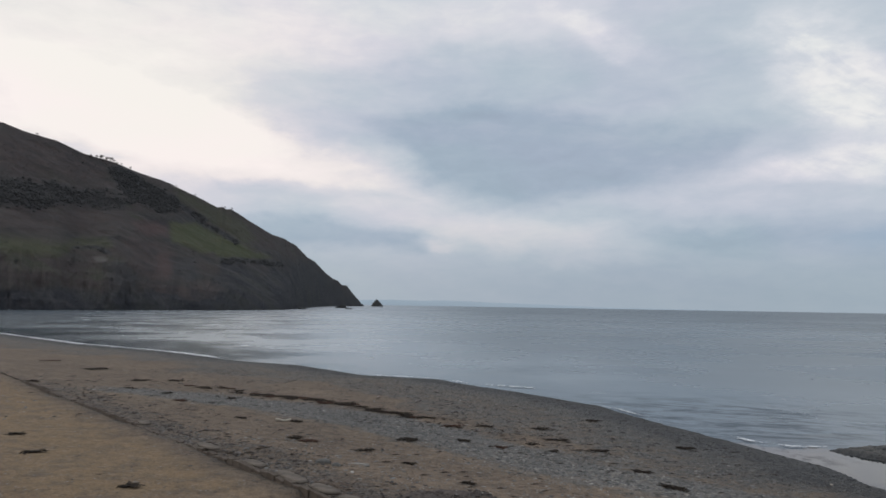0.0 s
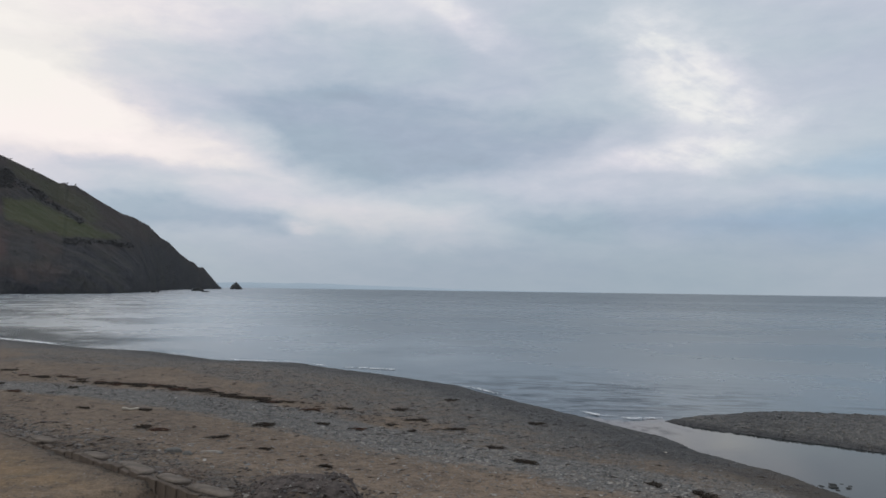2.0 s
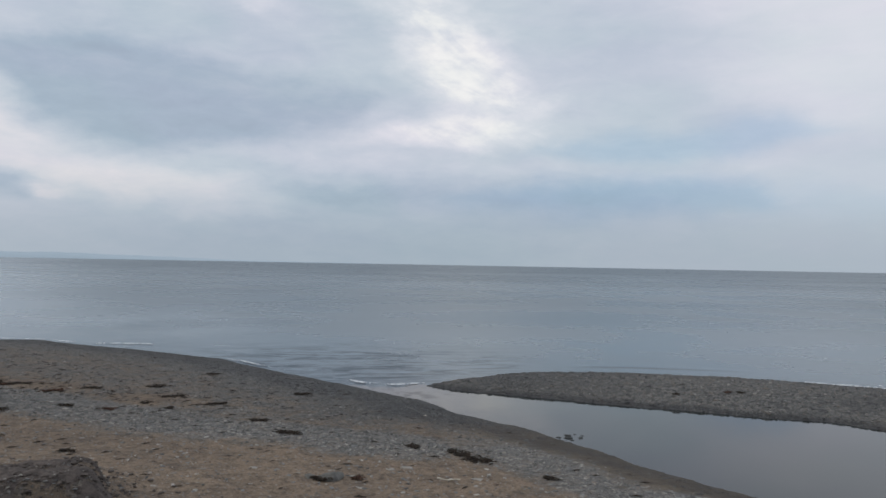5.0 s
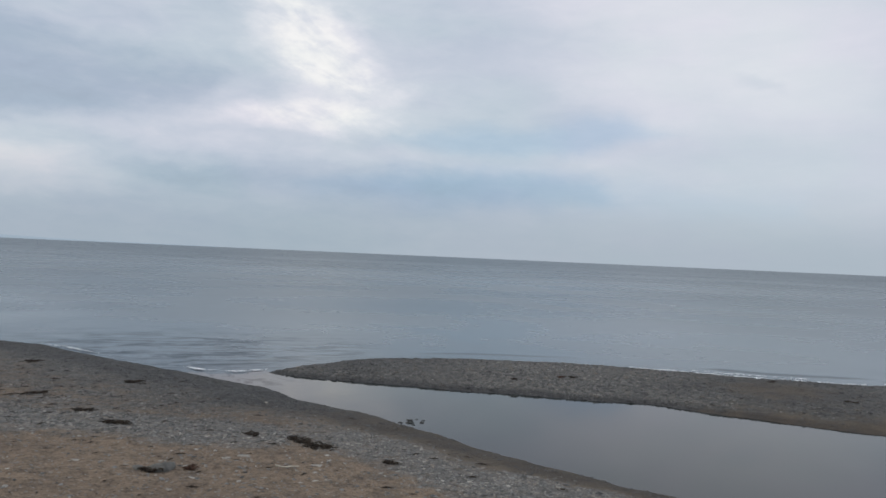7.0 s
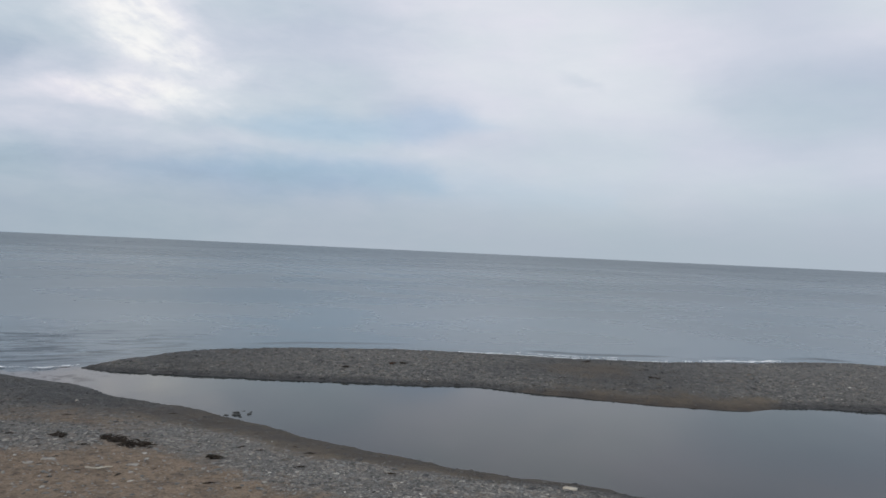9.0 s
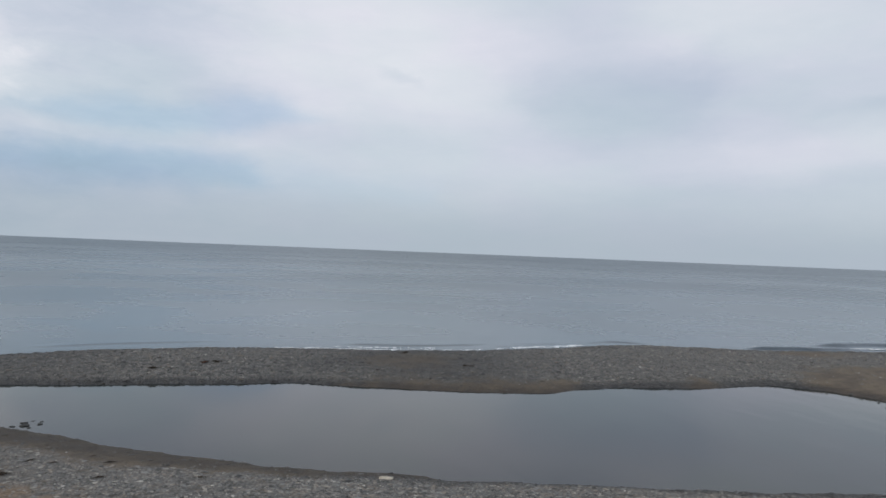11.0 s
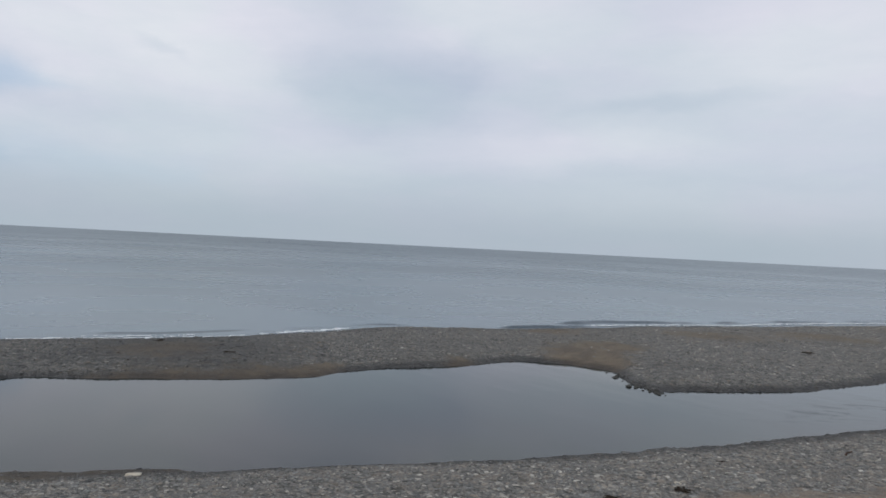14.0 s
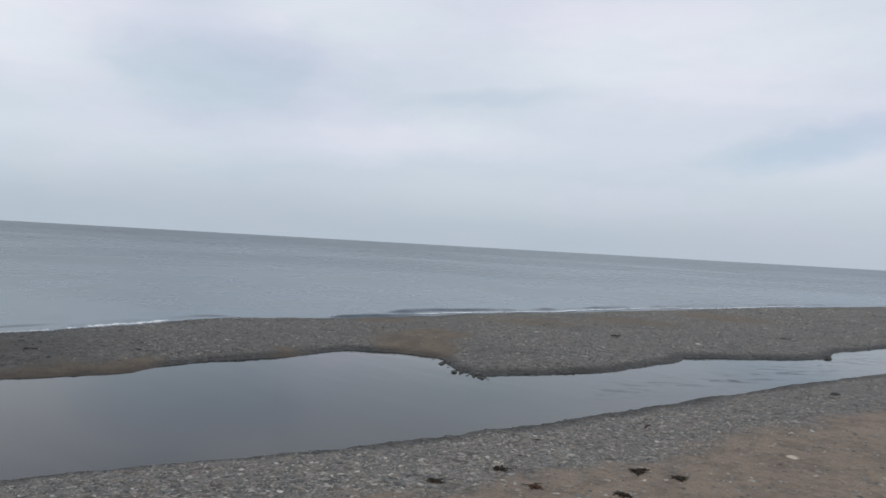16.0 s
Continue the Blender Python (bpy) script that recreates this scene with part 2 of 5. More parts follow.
    colour = n.mix(n.math("MULTIPLY", bits, n.math("ADD", litter, 0.42), True), colour, (0.034, 0.026, 0.020))
    damp = n.math("MULTIPLY", wet, n.between(n.noise(at, 0.9, 4.0), 0.2, 0.6, 0.7, 1.0), True)
    colour = n.mix(damp, colour, n.mix(1.0, colour, n.mix(much, (0.35, 0.335, 0.325), (0.30, 0.305, 0.32)), "MULTIPLY"))
    n.put(skin.inputs["Base Color"], colour)
    n.put(skin.inputs["Roughness"], n.between(damp, 0.0, 1.0, 0.94, 0.68))
    lumps = n.math("SUBTRACT", 1.0, n.math("MULTIPLY", cell.outputs["Distance"], 1.3))
    rise = n.math("ADD", n.math("MULTIPLY", n.math("MULTIPLY", lumps, much), 0.7), n.math("ADD", n.noise(at, 5.0, 7.0, 0.72), n.math("MULTIPLY", clods, 0.6)))
    n.put(skin.inputs["Normal"], n.bump(rise, 1.0, 0.085))
    skin.inputs["Specular IOR Level"].default_value = 0.3
    return m


SAND_A, SAND_B, SAND_C, SAND_D, SAND_CLEAN = (0.315, 0.236, 0.165), (0.255, 0.190, 0.135), (0.150, 0.109, 0.078), (0.108, 0.082, 0.061), (0.290, 0.200, 0.112)
STONE_RAMP = ((0.18, (0.070, 0.069, 0.067)), (0.38, (0.182, 0.181, 0.170)), (0.55, (0.256, 0.257, 0.248)), (0.68, (0.255, 0.226, 0.194)), (0.88, (0.44, 0.43, 0.40)))


def stone_material():
    m, n, skin, at = material("beach_stone", 0.75)
    which = n.add("ShaderNodeNewGeometry").outputs["Random Per Island"]
    other = n.add("ShaderNodeObjectInfo").outputs["Random"]
    pick = n.math("FRACT", n.math("ADD", which, other))
    colour = n.ramp(pick, (0.0, (0.070, 0.071, 0.073)), (0.20, (0.165, 0.163, 0.155)), (0.45, (0.262, 0.263, 0.252)), (0.62, (0.265, 0.225, 0.185)), (0.84, (0.325, 0.308, 0.272)), (0.965, (0.42, 0.395, 0.35)), (1.0, (0.56, 0.53, 0.475)))
    colour = n.mix(n.between(n.noise(at, 30.0, 4.0), 0.4, 0.7, 0.0, 0.5), colour, (0.08, 0.075, 0.07))
    damp = attribute(n, "wet")
    colour = n.mix(damp, colour, n.mix(1.0, colour, (0.33, 0.335, 0.35), "MULTIPLY"))
    n.put(skin.inputs["Roughness"], n.between(damp, 0.0, 1.0, 0.8, 0.55))
    n.put(skin.inputs["Base Color"], colour)
    n.put(skin.inputs["Normal"], n.bump(n.noise(at, 40.0, 3.0), 0.3, 0.01))
    skin.inputs["Specular IOR Level"].default_value = 0.25
    return m


def sea_material(name, body, chop, long_waves, gloss, most, share=0.9, ripple=1.0, near=1.35, silver=(0.905, 0.985, 0.985), slant=22, tear=(0.38, 1.15, 0.44)):
    """Water: a dull body under a mirror that ruffled facets never let become complete."""
    m, n, skin, at = material(name, 1.0)
    tint = n.noise(n.stretch(at, 0.012, 0.03, 1.0), 1.0, 4.0, 0.6)
    n.put(skin.inputs["Base Color"], n.mix(n.between(tint, 0.35, 0.65), body, tuple(c * 1.35 for c in body)))
    skin.inputs["Specular IOR Level"].default_value = 0.0
    turned = n.add("ShaderNodeVectorRotate", {"Vector": at, "Angle": radians(-40)}, rotation_type="Z_AXIS").outputs[0]
    lanes = n.noise(n.stretch(at, 0.010, 0.010, 1.0), 1.0, 3.5, 0.5, 0.6)
    rip = attribute(n, "rip")
    calm = n.math("ADD", n.between(lanes, 0.36, 0.64, 0.4, 1.0), n.math("MULTIPLY", rip, 0.12))
    out = n.add("ShaderNodeVectorMath", {0: at}, operation="LENGTH").outputs["Value"]
    ruffle = n.between(out, 45.0, 700.0, near, 1.0)
    fine = n.noise(n.stretch(turned, 2.2, 5.0, 1.0), ripple, 4.0, 0.6)
    broad = n.noise(n.stretch(turned, 0.22, 0.75, 1.0), 1.0, 3.0, 0.5, 0.3)
    fade = n.between(out, 28.0, 75.0, 1.0, 0.02)
    n1 = n.bump(broad, n.math("MULTIPLY", fade, long_waves), 0.45)
    calm = n.math("MULTIPLY", calm, n.math("SUBTRACT", 1.0, n.math("MULTIPLY", attribute(n, "lee"), 0.6)))
    n2 = n.bump(n.math("MULTIPLY", fine, calm), n.math("MULTIPLY", fade, chop), 0.07, n1)
    sheen = n.math("MULTIPLY", n.between(attribute(n, "off"), 2.0, 22.0, gloss * 0.78, gloss), n.math("SUBTRACT", 1.0, n.math("MULTIPLY", attribute(n, "lee"), 0.62)))
    small = n.math("SUBTRACT", n.noise(at, 0.34, 3.0, 0.6, 0.4), 0.5)
    weight = n.math("ADD", n.between(out, 45.0, 130.0, 0.5, 0.0), n.math("MULTIPLY", attribute(n, "lee"), 1.6))
    large = n.math("MULTIPLY", n.math("SUBTRACT", n.noise(at, 0.06, 2.0, 0.5, 0.5), 0.5), n.between(out, 110.0, 450.0, 1.0, 0.12))
    breath = n.math("ADD", 0.5, n.math("ADD", large, n.math("MULTIPLY", small, weight)))
    sheen = n.math("MULTIPLY", sheen, n.between(breath, 0.36, 0.64, 0.72, 1.16))
    mirror = n.add("ShaderNodeBsdfGlossy", {"Color": silver, "Roughness": sheen, "Normal": n2}).outputs[0]
    fres = n.add("ShaderNodeFresnel", {"IOR": 1.333, "Normal": n2}).outputs[0]
    # painted trim of the reflection: weaker where positive, stronger where negative
    mirror_trim = n.math("SUBTRACT", 1.0, n.math("MULTIPLY", attribute(n, "mirror_trim"), 0.06))
    # bright sheen of calm water put in as a larger mirror share
    ruffle = n.math("MULTIPLY", ruffle, n.math("ADD", 1.0, n.math("MULTIPLY", attribute(n, "slick_sheen"), 0.55)))
    cap = n.math("MULTIPLY", n.between(lanes, 0.34, 0.66, most * 1.07, most * 0.92), n.math("MULTIPLY", ruffle, mirror_trim))
    cap = n.math("MULTIPLY", cap, n.between(breath, 0.40, 0.60, 1.04, 0.96))
    across = n.add("ShaderNodeVectorRotate", {"Vector": at, "Angle": radians(slant)}, rotation_type="Z_AXIS").outputs[0]
    # dark ripple faces painted in as noise streaks of weaker reflection
    torn = n.between(n.noise(n.stretch(across, tear[0], tear[1], 1.0), 1.0, 6.0, 0.72, 0.9), tear[2], tear[2] + 0.20)
    fac = n.add("ShaderNodeMath", {0: n.math("MULTIPLY", fres, share), 1: cap, 2: 0.16}, operation="SMOOTH_MIN").outputs[0]
    fac = n.math("MULTIPLY", fac, n.math("SUBTRACT", 1.0, n.math("MULTIPLY", n.math("MULTIPLY", torn, rip, True), 0.62)))
    both = n.add("ShaderNodeMixShader", {0: fac, 1: skin.outputs[0], 2: mirror}).outputs[0]
    n.put(m.node_tree.nodes["Material Output"].inputs["Surface"], both)
    return m


def plain(name, colour, dark, roughness=0.8, scale=8.0, relief=0.02):
    """A matt surface mottled at two scales, with fine relief."""
    m, n, skin, at = material(name, roughness)
    a = n.noise(at, scale, 5.0, 0.65)
    b = n.noise(at, scale * 7, 4.0, 0.6)
    mixed = n.mix(n.between(a, 0.3, 0.7), dark, colour)
    n.put(skin.inputs["Base Color"], n.mix(n.between(b, 0.45, 0.75, 0.0, 0.5), mixed, dark))
    n.put(skin.inputs["Normal"], n.bump(n.math("ADD", a, n.math("MULTIPLY", b, 0.4)), 0.7, relief))
    skin.inputs["Specular IOR Level"].default_value = 0.25
    return m


def board_material():
    m, n, skin, at = material("weathered_boards", 0.85)
    grain = n.noise(n.stretch(at, 14.0, 14.0, 1.2), 1.0, 6.0, 0.65)
    stain = n.noise(at, 1.8, 4.0)
    tone = n.add("ShaderNodeObjectInfo").outputs["Random"]
    colour = n.ramp(grain, (0.25, (0.036, 0.025, 0.018)), (0.6, (0.090, 0.064, 0.045)), (0.85, (0.155, 0.115, 0.083)))
    colour = n.mix(n.between(stain, 0.4, 0.7, 0.0, 0.6), colour, (0.07, 0.058, 0.045))
    colour = n.mix(n.math("MULTIPLY", tone, 0.25), colour, (0.15, 0.118, 0.09))
    n.put(skin.inputs["Base Color"], colour)
    n.put(skin.inputs["Normal"], n.bump(grain, 0.6, 0.02))
    return m


def hill_material():
    m, n, skin, at = material("heath_and_cliff", 0.95)
    field, cliff, scrub, bracken, scar, russet = (attribute(n, k) for k in ("field", "cliff", "scrub", "bracken", "scar", "russet"))
    a, b = n.noise(at, 0.022, 7.0, 0.68), n.noise(n.stretch(at, 1, 1, 2.0), 0.09, 7.0, 0.72)
    tuft = n.noise(at, 0.5, 5.0, 0.7)
    colour = n.ramp(a, (0.34, (0.028, 0.026, 0.028)), (0.45, (0.044, 0.038, 0.032)), (0.54, (0.050, 0.037, 0.034)), (0.66, (0.045, 0.046, 0.028)))
    heath = n.mix(n.between(b, 0.35, 0.65), (0.079, 0.056, 0.048), (0.048, 0.039, 0.038))
    colour = n.mix(n.math("MULTIPLY", bracken, 0.9), colour, heath)
    colour = n.mix(n.math("MULTIPLY", russet, n.between(b, 0.3, 0.6, 0.4, 0.95)), colour, (0.088, 0.050, 0.044))
    grass = n.mix(n.between(b, 0.3, 0.7), (0.050, 0.062, 0.022), (0.066, 0.068, 0.028))
    colour = n.mix(field, colour, grass)
    # dark growth; in the hollows this same colour stands for shade
    colour = n.mix(n.math("MULTIPLY", scrub, 0.85), colour, n.mix(n.between(b, 0.4, 0.6), (0.032, 0.034, 0.037), (0.044, 0.042, 0.041)))
    strata = n.noise(n.stretch(at, 1.0, 1.0, 0.5), 0.08, 8.0, 0.70, 0.8)
    rock = n.ramp(strata, (0.32, (0.009, 0.011, 0.014)), (0.48, (0.022, 0.023, 0.028)), (0.60, (0.039, 0.037, 0.039)), (0.72, (0.078, 0.075, 0.073)))
    rock = n.mix(n.between(a, 0.45, 0.6, 0.0, 0.5), rock, (0.038, 0.038, 0.027))
    colour = n.mix(cliff, colour, rock)
    colour = n.mix(n.math("MULTIPLY", scar, 0.7), colour, (0.13, 0.118, 0.105))
    colour = n.mix(n.between(tuft, 0.42, 0.68, 0.0, 0.45), colour, n.mix(1.0, colour, (0.45, 0.46, 0.5), "MULTIPLY"))
    n.put(skin.inputs["Base Color"], colour)
    n.put(skin.inputs["Normal"], n.bump(n.math("ADD", b, n.math("MULTIPLY", strata, 0.6)), 0.8, 4.0))
    return m


def foam_material():
    m, n, skin, at = material("foam", 0.6)
    skin.inputs["Base Color"].default_value = (0.78, 0.79, 0.80, 1)
    thick = attribute(n, "thick")
    lace = n.noise(at, 6.5, 7.0, 0.8, 1.2)
    n.put(skin.inputs["Alpha"], n.between(n.math("ADD", n.math("MULTIPLY", thick, 0.72), n.math("MULTIPLY", n.math("SUBTRACT", lace, 0.5), 3.0)), 0.36, 0.72))
    n.put(skin.inputs["Normal"], n.bump(lace, 0.6, 0.05))
    return m


GROUND, STONE, BOARD, HILL, FOAM = ground_material(), stone_material(), board_material(), hill_material(), foam_material()
SEA = sea_material("open_water", (0.028, 0.040, 0.053), 0.026, 0.045, 0.30, 0.358, near=1.20, silver=(0.925, 0.975, 0.995))
POOL = sea_material("still_water", (0.013, 0.017, 0.018), 0.03, 0.02, 0.03, 0.68, 0.95, 2.0, 1.0, (0.974, 0.983, 0.983), slant=-86, tear=(0.75, 1.5, 0.50))
WEED = plain("bladder_wrack", (0.040, 0.028, 0.018), (0.014, 0.010, 0.007), 0.85, 9.0, 0.01)
WEED_RED = plain("red_wrack", (0.085, 0.042, 0.026), (0.034, 0.018, 0.012), 0.85, 9.0, 0.01)
TWIG = plain("dry_twigs", (0.30, 0.235, 0.19), (0.13, 0.10, 0.08), 0.85, 9.0, 0.005)
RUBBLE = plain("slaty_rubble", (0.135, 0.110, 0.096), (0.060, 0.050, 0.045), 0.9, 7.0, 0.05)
ROCK = plain("dark_rock", (0.085, 0.085, 0.080), (0.028, 0.028, 0.027), 0.85, 2.5, 0.05)
SLATE = plain("slate", (0.165, 0.158, 0.142), (0.080, 0.076, 0.068), 0.7, 5.0, 0.02)
PALE = plain("pale_stone", (0.42, 0.39, 0.35), (0.24, 0.22, 0.19), 0.8, 7.0, 0.02)
CREAM = plain("bleached_wood", (0.62, 0.57, 0.48), (0.38, 0.33, 0.26), 0.8, 6.0, 0.01)
LEAF = plain("wind_cut_leaves", (0.066, 0.062, 0.057), (0.044, 0.045, 0.046), 0.9, 0.8, 0.3)
BARK = plain("bark", (0.075, 0.06, 0.045), (0.035, 0.028, 0.02), 0.9, 2.0, 0.05)

# ---- the lie of the land: water level is z = 0, the viewer's pivot stands over the origin ----
SHORE = [(-260, 214), (-62.6, 107.4), (-39.7, 84.3), (-26.8, 74.8), (-17.7, 65.6), (-11.7, 62), (-5.6, 54.4), (-0.2, 52.3),
         (1.8, 48.8), (5.6, 43.8), (7.9, 40.0), (9.7, 33.7), (11.2, 29.2), (12.4, 25.4), (12.4, 23.0), (13.0, 20.8), (13.4, 19.7),
         (13.4, 17.6), (13.7, 14.4), (14.3, 11.6), (14.9, 9.6), (15.8, 7.0), (17.1, 4.0), (18.8, 0.5), (20.1, -1.8), (22.3, -5.2),
         (25.0, -9.0), (28.0, -13.4), (30.7, -17.3), (35.1, -24.4), (75, -92), (260, -420)]
POOL_BANK = [(13.6, 28.6), (15.1, 26.4), (17.3, 23.7), (19.1, 21.3), (20.9, 19.3), (23.2, 16.8), (23.8, 14.8), (24.9, 12.3),
             (25.6, 10.6), (26.1, 9.7), (27.3, 8.1), (28.6, 7.7), (30.2, 6.3), (32.2, 3.4), (34.9, 1.4), (34.7, -0.8), (33.6, -2.9),
             (30.8, -3.1), (29.4, -4.0), (30.6, -6.8), (31.9, -10.0), (33.6, -12.0), (35.7, -14.5), (37.4, -15.4), (38.0, -18.3),
             (38.6, -21.7), (39.6, -24.4), (42.3, -26.4), (46.2, -32.2), (85, -86), (280, -405)]
# sea side of the spit, as bearing and range
SEAWARD = [(31, 34.9), (34, 36.0), (36, 36.4), (42, 37.1), (48, 37.6), (54, 37.5), (60, 37.5), (66, 38.3), (72, 41), (78.5, 45.3),
           (85, 46.2), (91, 49.7), (96, 54), (103, 60.5), (115, 82), (125, 116), (137, 300), (140, 520)]
WALL_A, WALL_B = np.array((-22.0, 38.0)), np.array((1.3, 10.8))
WALL_TOP = 1.5
SPIT = POOL_BANK + [(r * math.sin(radians(a)), r * math.cos(radians(a))) for a, r in reversed(SEAWARD)]
MAINLAND = SHORE + [(-400, -420)]


def edge_distance(x, y, line, closed=False):
    """Distance from each place to a line of straight pieces."""
    pts = np.array(line + line[:1] if closed else line, float)
    best = np.full(np.shape(x), 1e9)
    for (ax, ay), (bx, by) in zip(pts[:-1], pts[1:]):
        ux, uy = bx - ax, by - ay
        k = np.clip(((x - ax) * ux + (y - ay) * uy) / (ux * ux + uy * uy), 0, 1)
        best = np.minimum(best, (x - ax - k * ux) ** 2 + (y - ay - k * uy) ** 2)
    return np.sqrt(best)


def within(x, y, ring):
    odd = np.zeros(np.shape(x), bool)
    for (ax, ay), (bx, by) in zip(ring, ring[1:] + ring[:1]):
        if ay != by:
            odd ^= ((ay > y) != (by > y)) & (x < (bx - ax) * (y - ay) / (by - ay) + ax)
    return odd


def lattice(i, j, seed):
    n = (i * 374761393 + j * 668265263 + seed * 1442695041) & 0x7FFFFFFF
    n = ((n ^ (n >> 13)) * 1274126177) & 0x7FFFFFFF
    return ((n ^ (n >> 16)) & 0xFFFF) / 65535.0


def rough(x, y, size, seed=0, octaves=3):
    """Smooth value noise in -1..1, with features of that size in metres."""
    x, y = np.asarray(x, float), np.asarray(y, float)
    total, amp, norm = np.zeros(np.shape(x)), 1.0, 0.0
    for o in range(octaves):
        px, py = x / size, y / size
        i, j = np.floor(px).astype(np.int64), np.floor(py).astype(np.int64)
        fx, fy = px - i, py - j
        fx, fy = fx * fx * (3 - 2 * fx), fy * fy * (3 - 2 * fy)
        a, b = lattice(i, j, seed + o), lattice(i + 1, j, seed + o)
        c, d = lattice(i, j + 1, seed + o), lattice(i + 1, j + 1, seed + o)
        total = total + amp * ((a + (b - a) * fx) * (1 - fy) + (c + (d - c) * fx) * fy)
        norm += amp
        size, amp = size / 2.1, amp * 0.5
    return 2 * total / norm - 1


def ease(v, lo, hi):
    v = np.clip((v - lo) / (hi - lo), 0, 1)
    return v * v * (3 - 2 * v)


def wall_side(x, y):
    """Distance behind the sea wall (negative on its beach side) and along it."""
    u = (WALL_B - WALL_A) / np.linalg.norm(WALL_B - WALL_A)
    return -((x - WALL_A[0]) * -u[1] + (y - WALL_A[1]) * u[0]), (x - WALL_A[0]) * u[0] + (y - WALL_A[1]) * u[1]


def land(x, y):
    """Ground height, and the distances inland from the main shore and from the spit's edges (negative out in the water)."""
    x, y = np.asarray(x, float), np.asarray(y, float)
    wob = 0.22 * rough(x, y, 1.7, 11, 3)
    d = edge_distance(x, y, SHORE) * np.where(within(x, y, MAINLAND), 1, -1)
    s = edge_distance(x, y, SPIT, True) * np.where(within(x, y, SPIT), 1, -1)
    far = np.hypot(x, y)
    d, s = d + wob * ease(far, 8, 20) * 0.8, s + wob
    behind, along = wall_side(x, y)
    dry = np.maximum(d, 0)
    beach = 0.11 * (1 - np.exp(-dry / 0.9)) + 0.030 * np.minimum(dry, 26) + 0.012 * np.maximum(dry - 26, 0)
    beach = np.minimum(beach, 1.9)
    heap = ease(along, -30, -5) * ease(along, 44, 30)
    beach = beach + np.where(behind < 0, np.maximum(1.36 - beach, 0) * np.exp(-np.abs(behind) / 4.5), np.maximum(1.36 - beach, 0)) * heap
    # made-up ground behind the wall, and the bank on which the viewer stands
    terrace = 1.38 + 0.05 * rough(x, y, 2.2, 17, 3) + (0.035 - 0.075 * ease(rough(x, y, 5.0, 27, 2), 0.0, 0.5)) * ease(behind, 1.4, 0.1) + 0.05 * np.clip(behind, 0, 14) - 0.5 * ease(along, 29.6, 30.5) * ease(behind, 2.6, 1.6)
    beach = np.where((behind > 0) & (along < 36), beach + (terrace - beach) * ease(along, 36, 35), beach)
    bank = 3.3 - 0.42 * np.maximum(far - 3.4, 0)
    back = 3.3 * ease(-(x * 0.69 + y * 0.72), 2, 10)
    beach = np.maximum(np.maximum(beach, bank), back)
    heap_a = np.exp(-((x - 0.15 + 0.15 * rough(x, y, 0.8, 19, 2)) / 0.98) ** 8 - ((y - 15.0 + 0.12 * rough(x, y, 0.7, 29, 2)) / 0.95) ** 6)
    beach = beach + np.maximum(1.44 - beach, 0) * heap_a
    hump = 0.2 * np.exp(-((x + 4.6) / 1.6) ** 2 - ((y - 20.2) / 0.8) ** 2)
    beach = beach + hump + 0.035 * rough(x, y, 2.6, 3, 4) * ease(dry, 0.3, 3) + 0.026 * rough(x, y, 0.6, 5, 3) * ease(far, 10, 14)
    ridge = 0.52 * (1 - np.exp(-np.maximum(s, 0) / 1.7)) + 0.07 * rough(x, y, 2.4, 7, 4) * ease(s, 0.2, 2)
    bed = -np.minimum(0.09 * np.maximum(np.minimum(-d, -s), 0) ** 0.9, 4.0)
    z = np.where(d > 0, beach, np.where(s > 0, ridge, bed))
    return z, d, s



# ---- mesh helpers ----
def mesh_of(name, verts, faces, mat, smooth=True, **attributes):
    me = bpy.data.meshes.new(name)
    me.from_pydata(np.asarray(verts, float).tolist(), [], [tuple(int(i) for i in f) for f in faces] if not isinstance(faces, np.ndarray) else faces.tolist())
    me.materials.append(mat)
    me.polygons.foreach_set("use_smooth", np.full(len(me.polygons), smooth))
    for key, value in attributes.items():
        me.attributes.new(key, "FLOAT", "POINT").data.foreach_set("value", np.asarray(value, np.float32).ravel())
    me.update()
    return me


def sheet_faces(rows, cols, wrap=False):
    i, j = np.meshgrid(np.arange(rows - 1), np.arange(cols if wrap else cols - 1), indexing="ij")
    k = (j + 1) % cols
    return np.stack([i * cols + j, i * cols + k, (i + 1) * cols + k, (i + 1) * cols + j], -1).reshape(-1, 4)


def part(name, bm, mat, parent=None, label=""):
    me = bpy.data.meshes.new(name)
    bm.to_mesh(me)
    bm.free()
    me.materials.append(mat)
    me.polygons.foreach_set("use_smooth", np.ones(len(me.polygons), bool))
    ob = new(name, me)
    ob.parent = parent
    return tagged(ob, label)


def height_at(x, y):
    return float(land(np.array([x]), np.array([y]))[0][0])


# ---- ground: beach, spit and sea bed, one sheet ----
BAND = [(-14, 34.6), (-8.6, 33.0), (-3.9, 30.8), (-0.7, 27.8), (1.8, 24.2), (3.9, 21.6), (6.1, 20.4), (8.4, 18.6)]
STRAND = [(-14, 40.2), (-11.3, 38.6), (-9.3, 36.6), (-7.0, 35.9), (-4.4, 34.4), (-1.2, 31.3), (0.3, 29.9), (2.6, 28.5), (5.6, 25.6)]


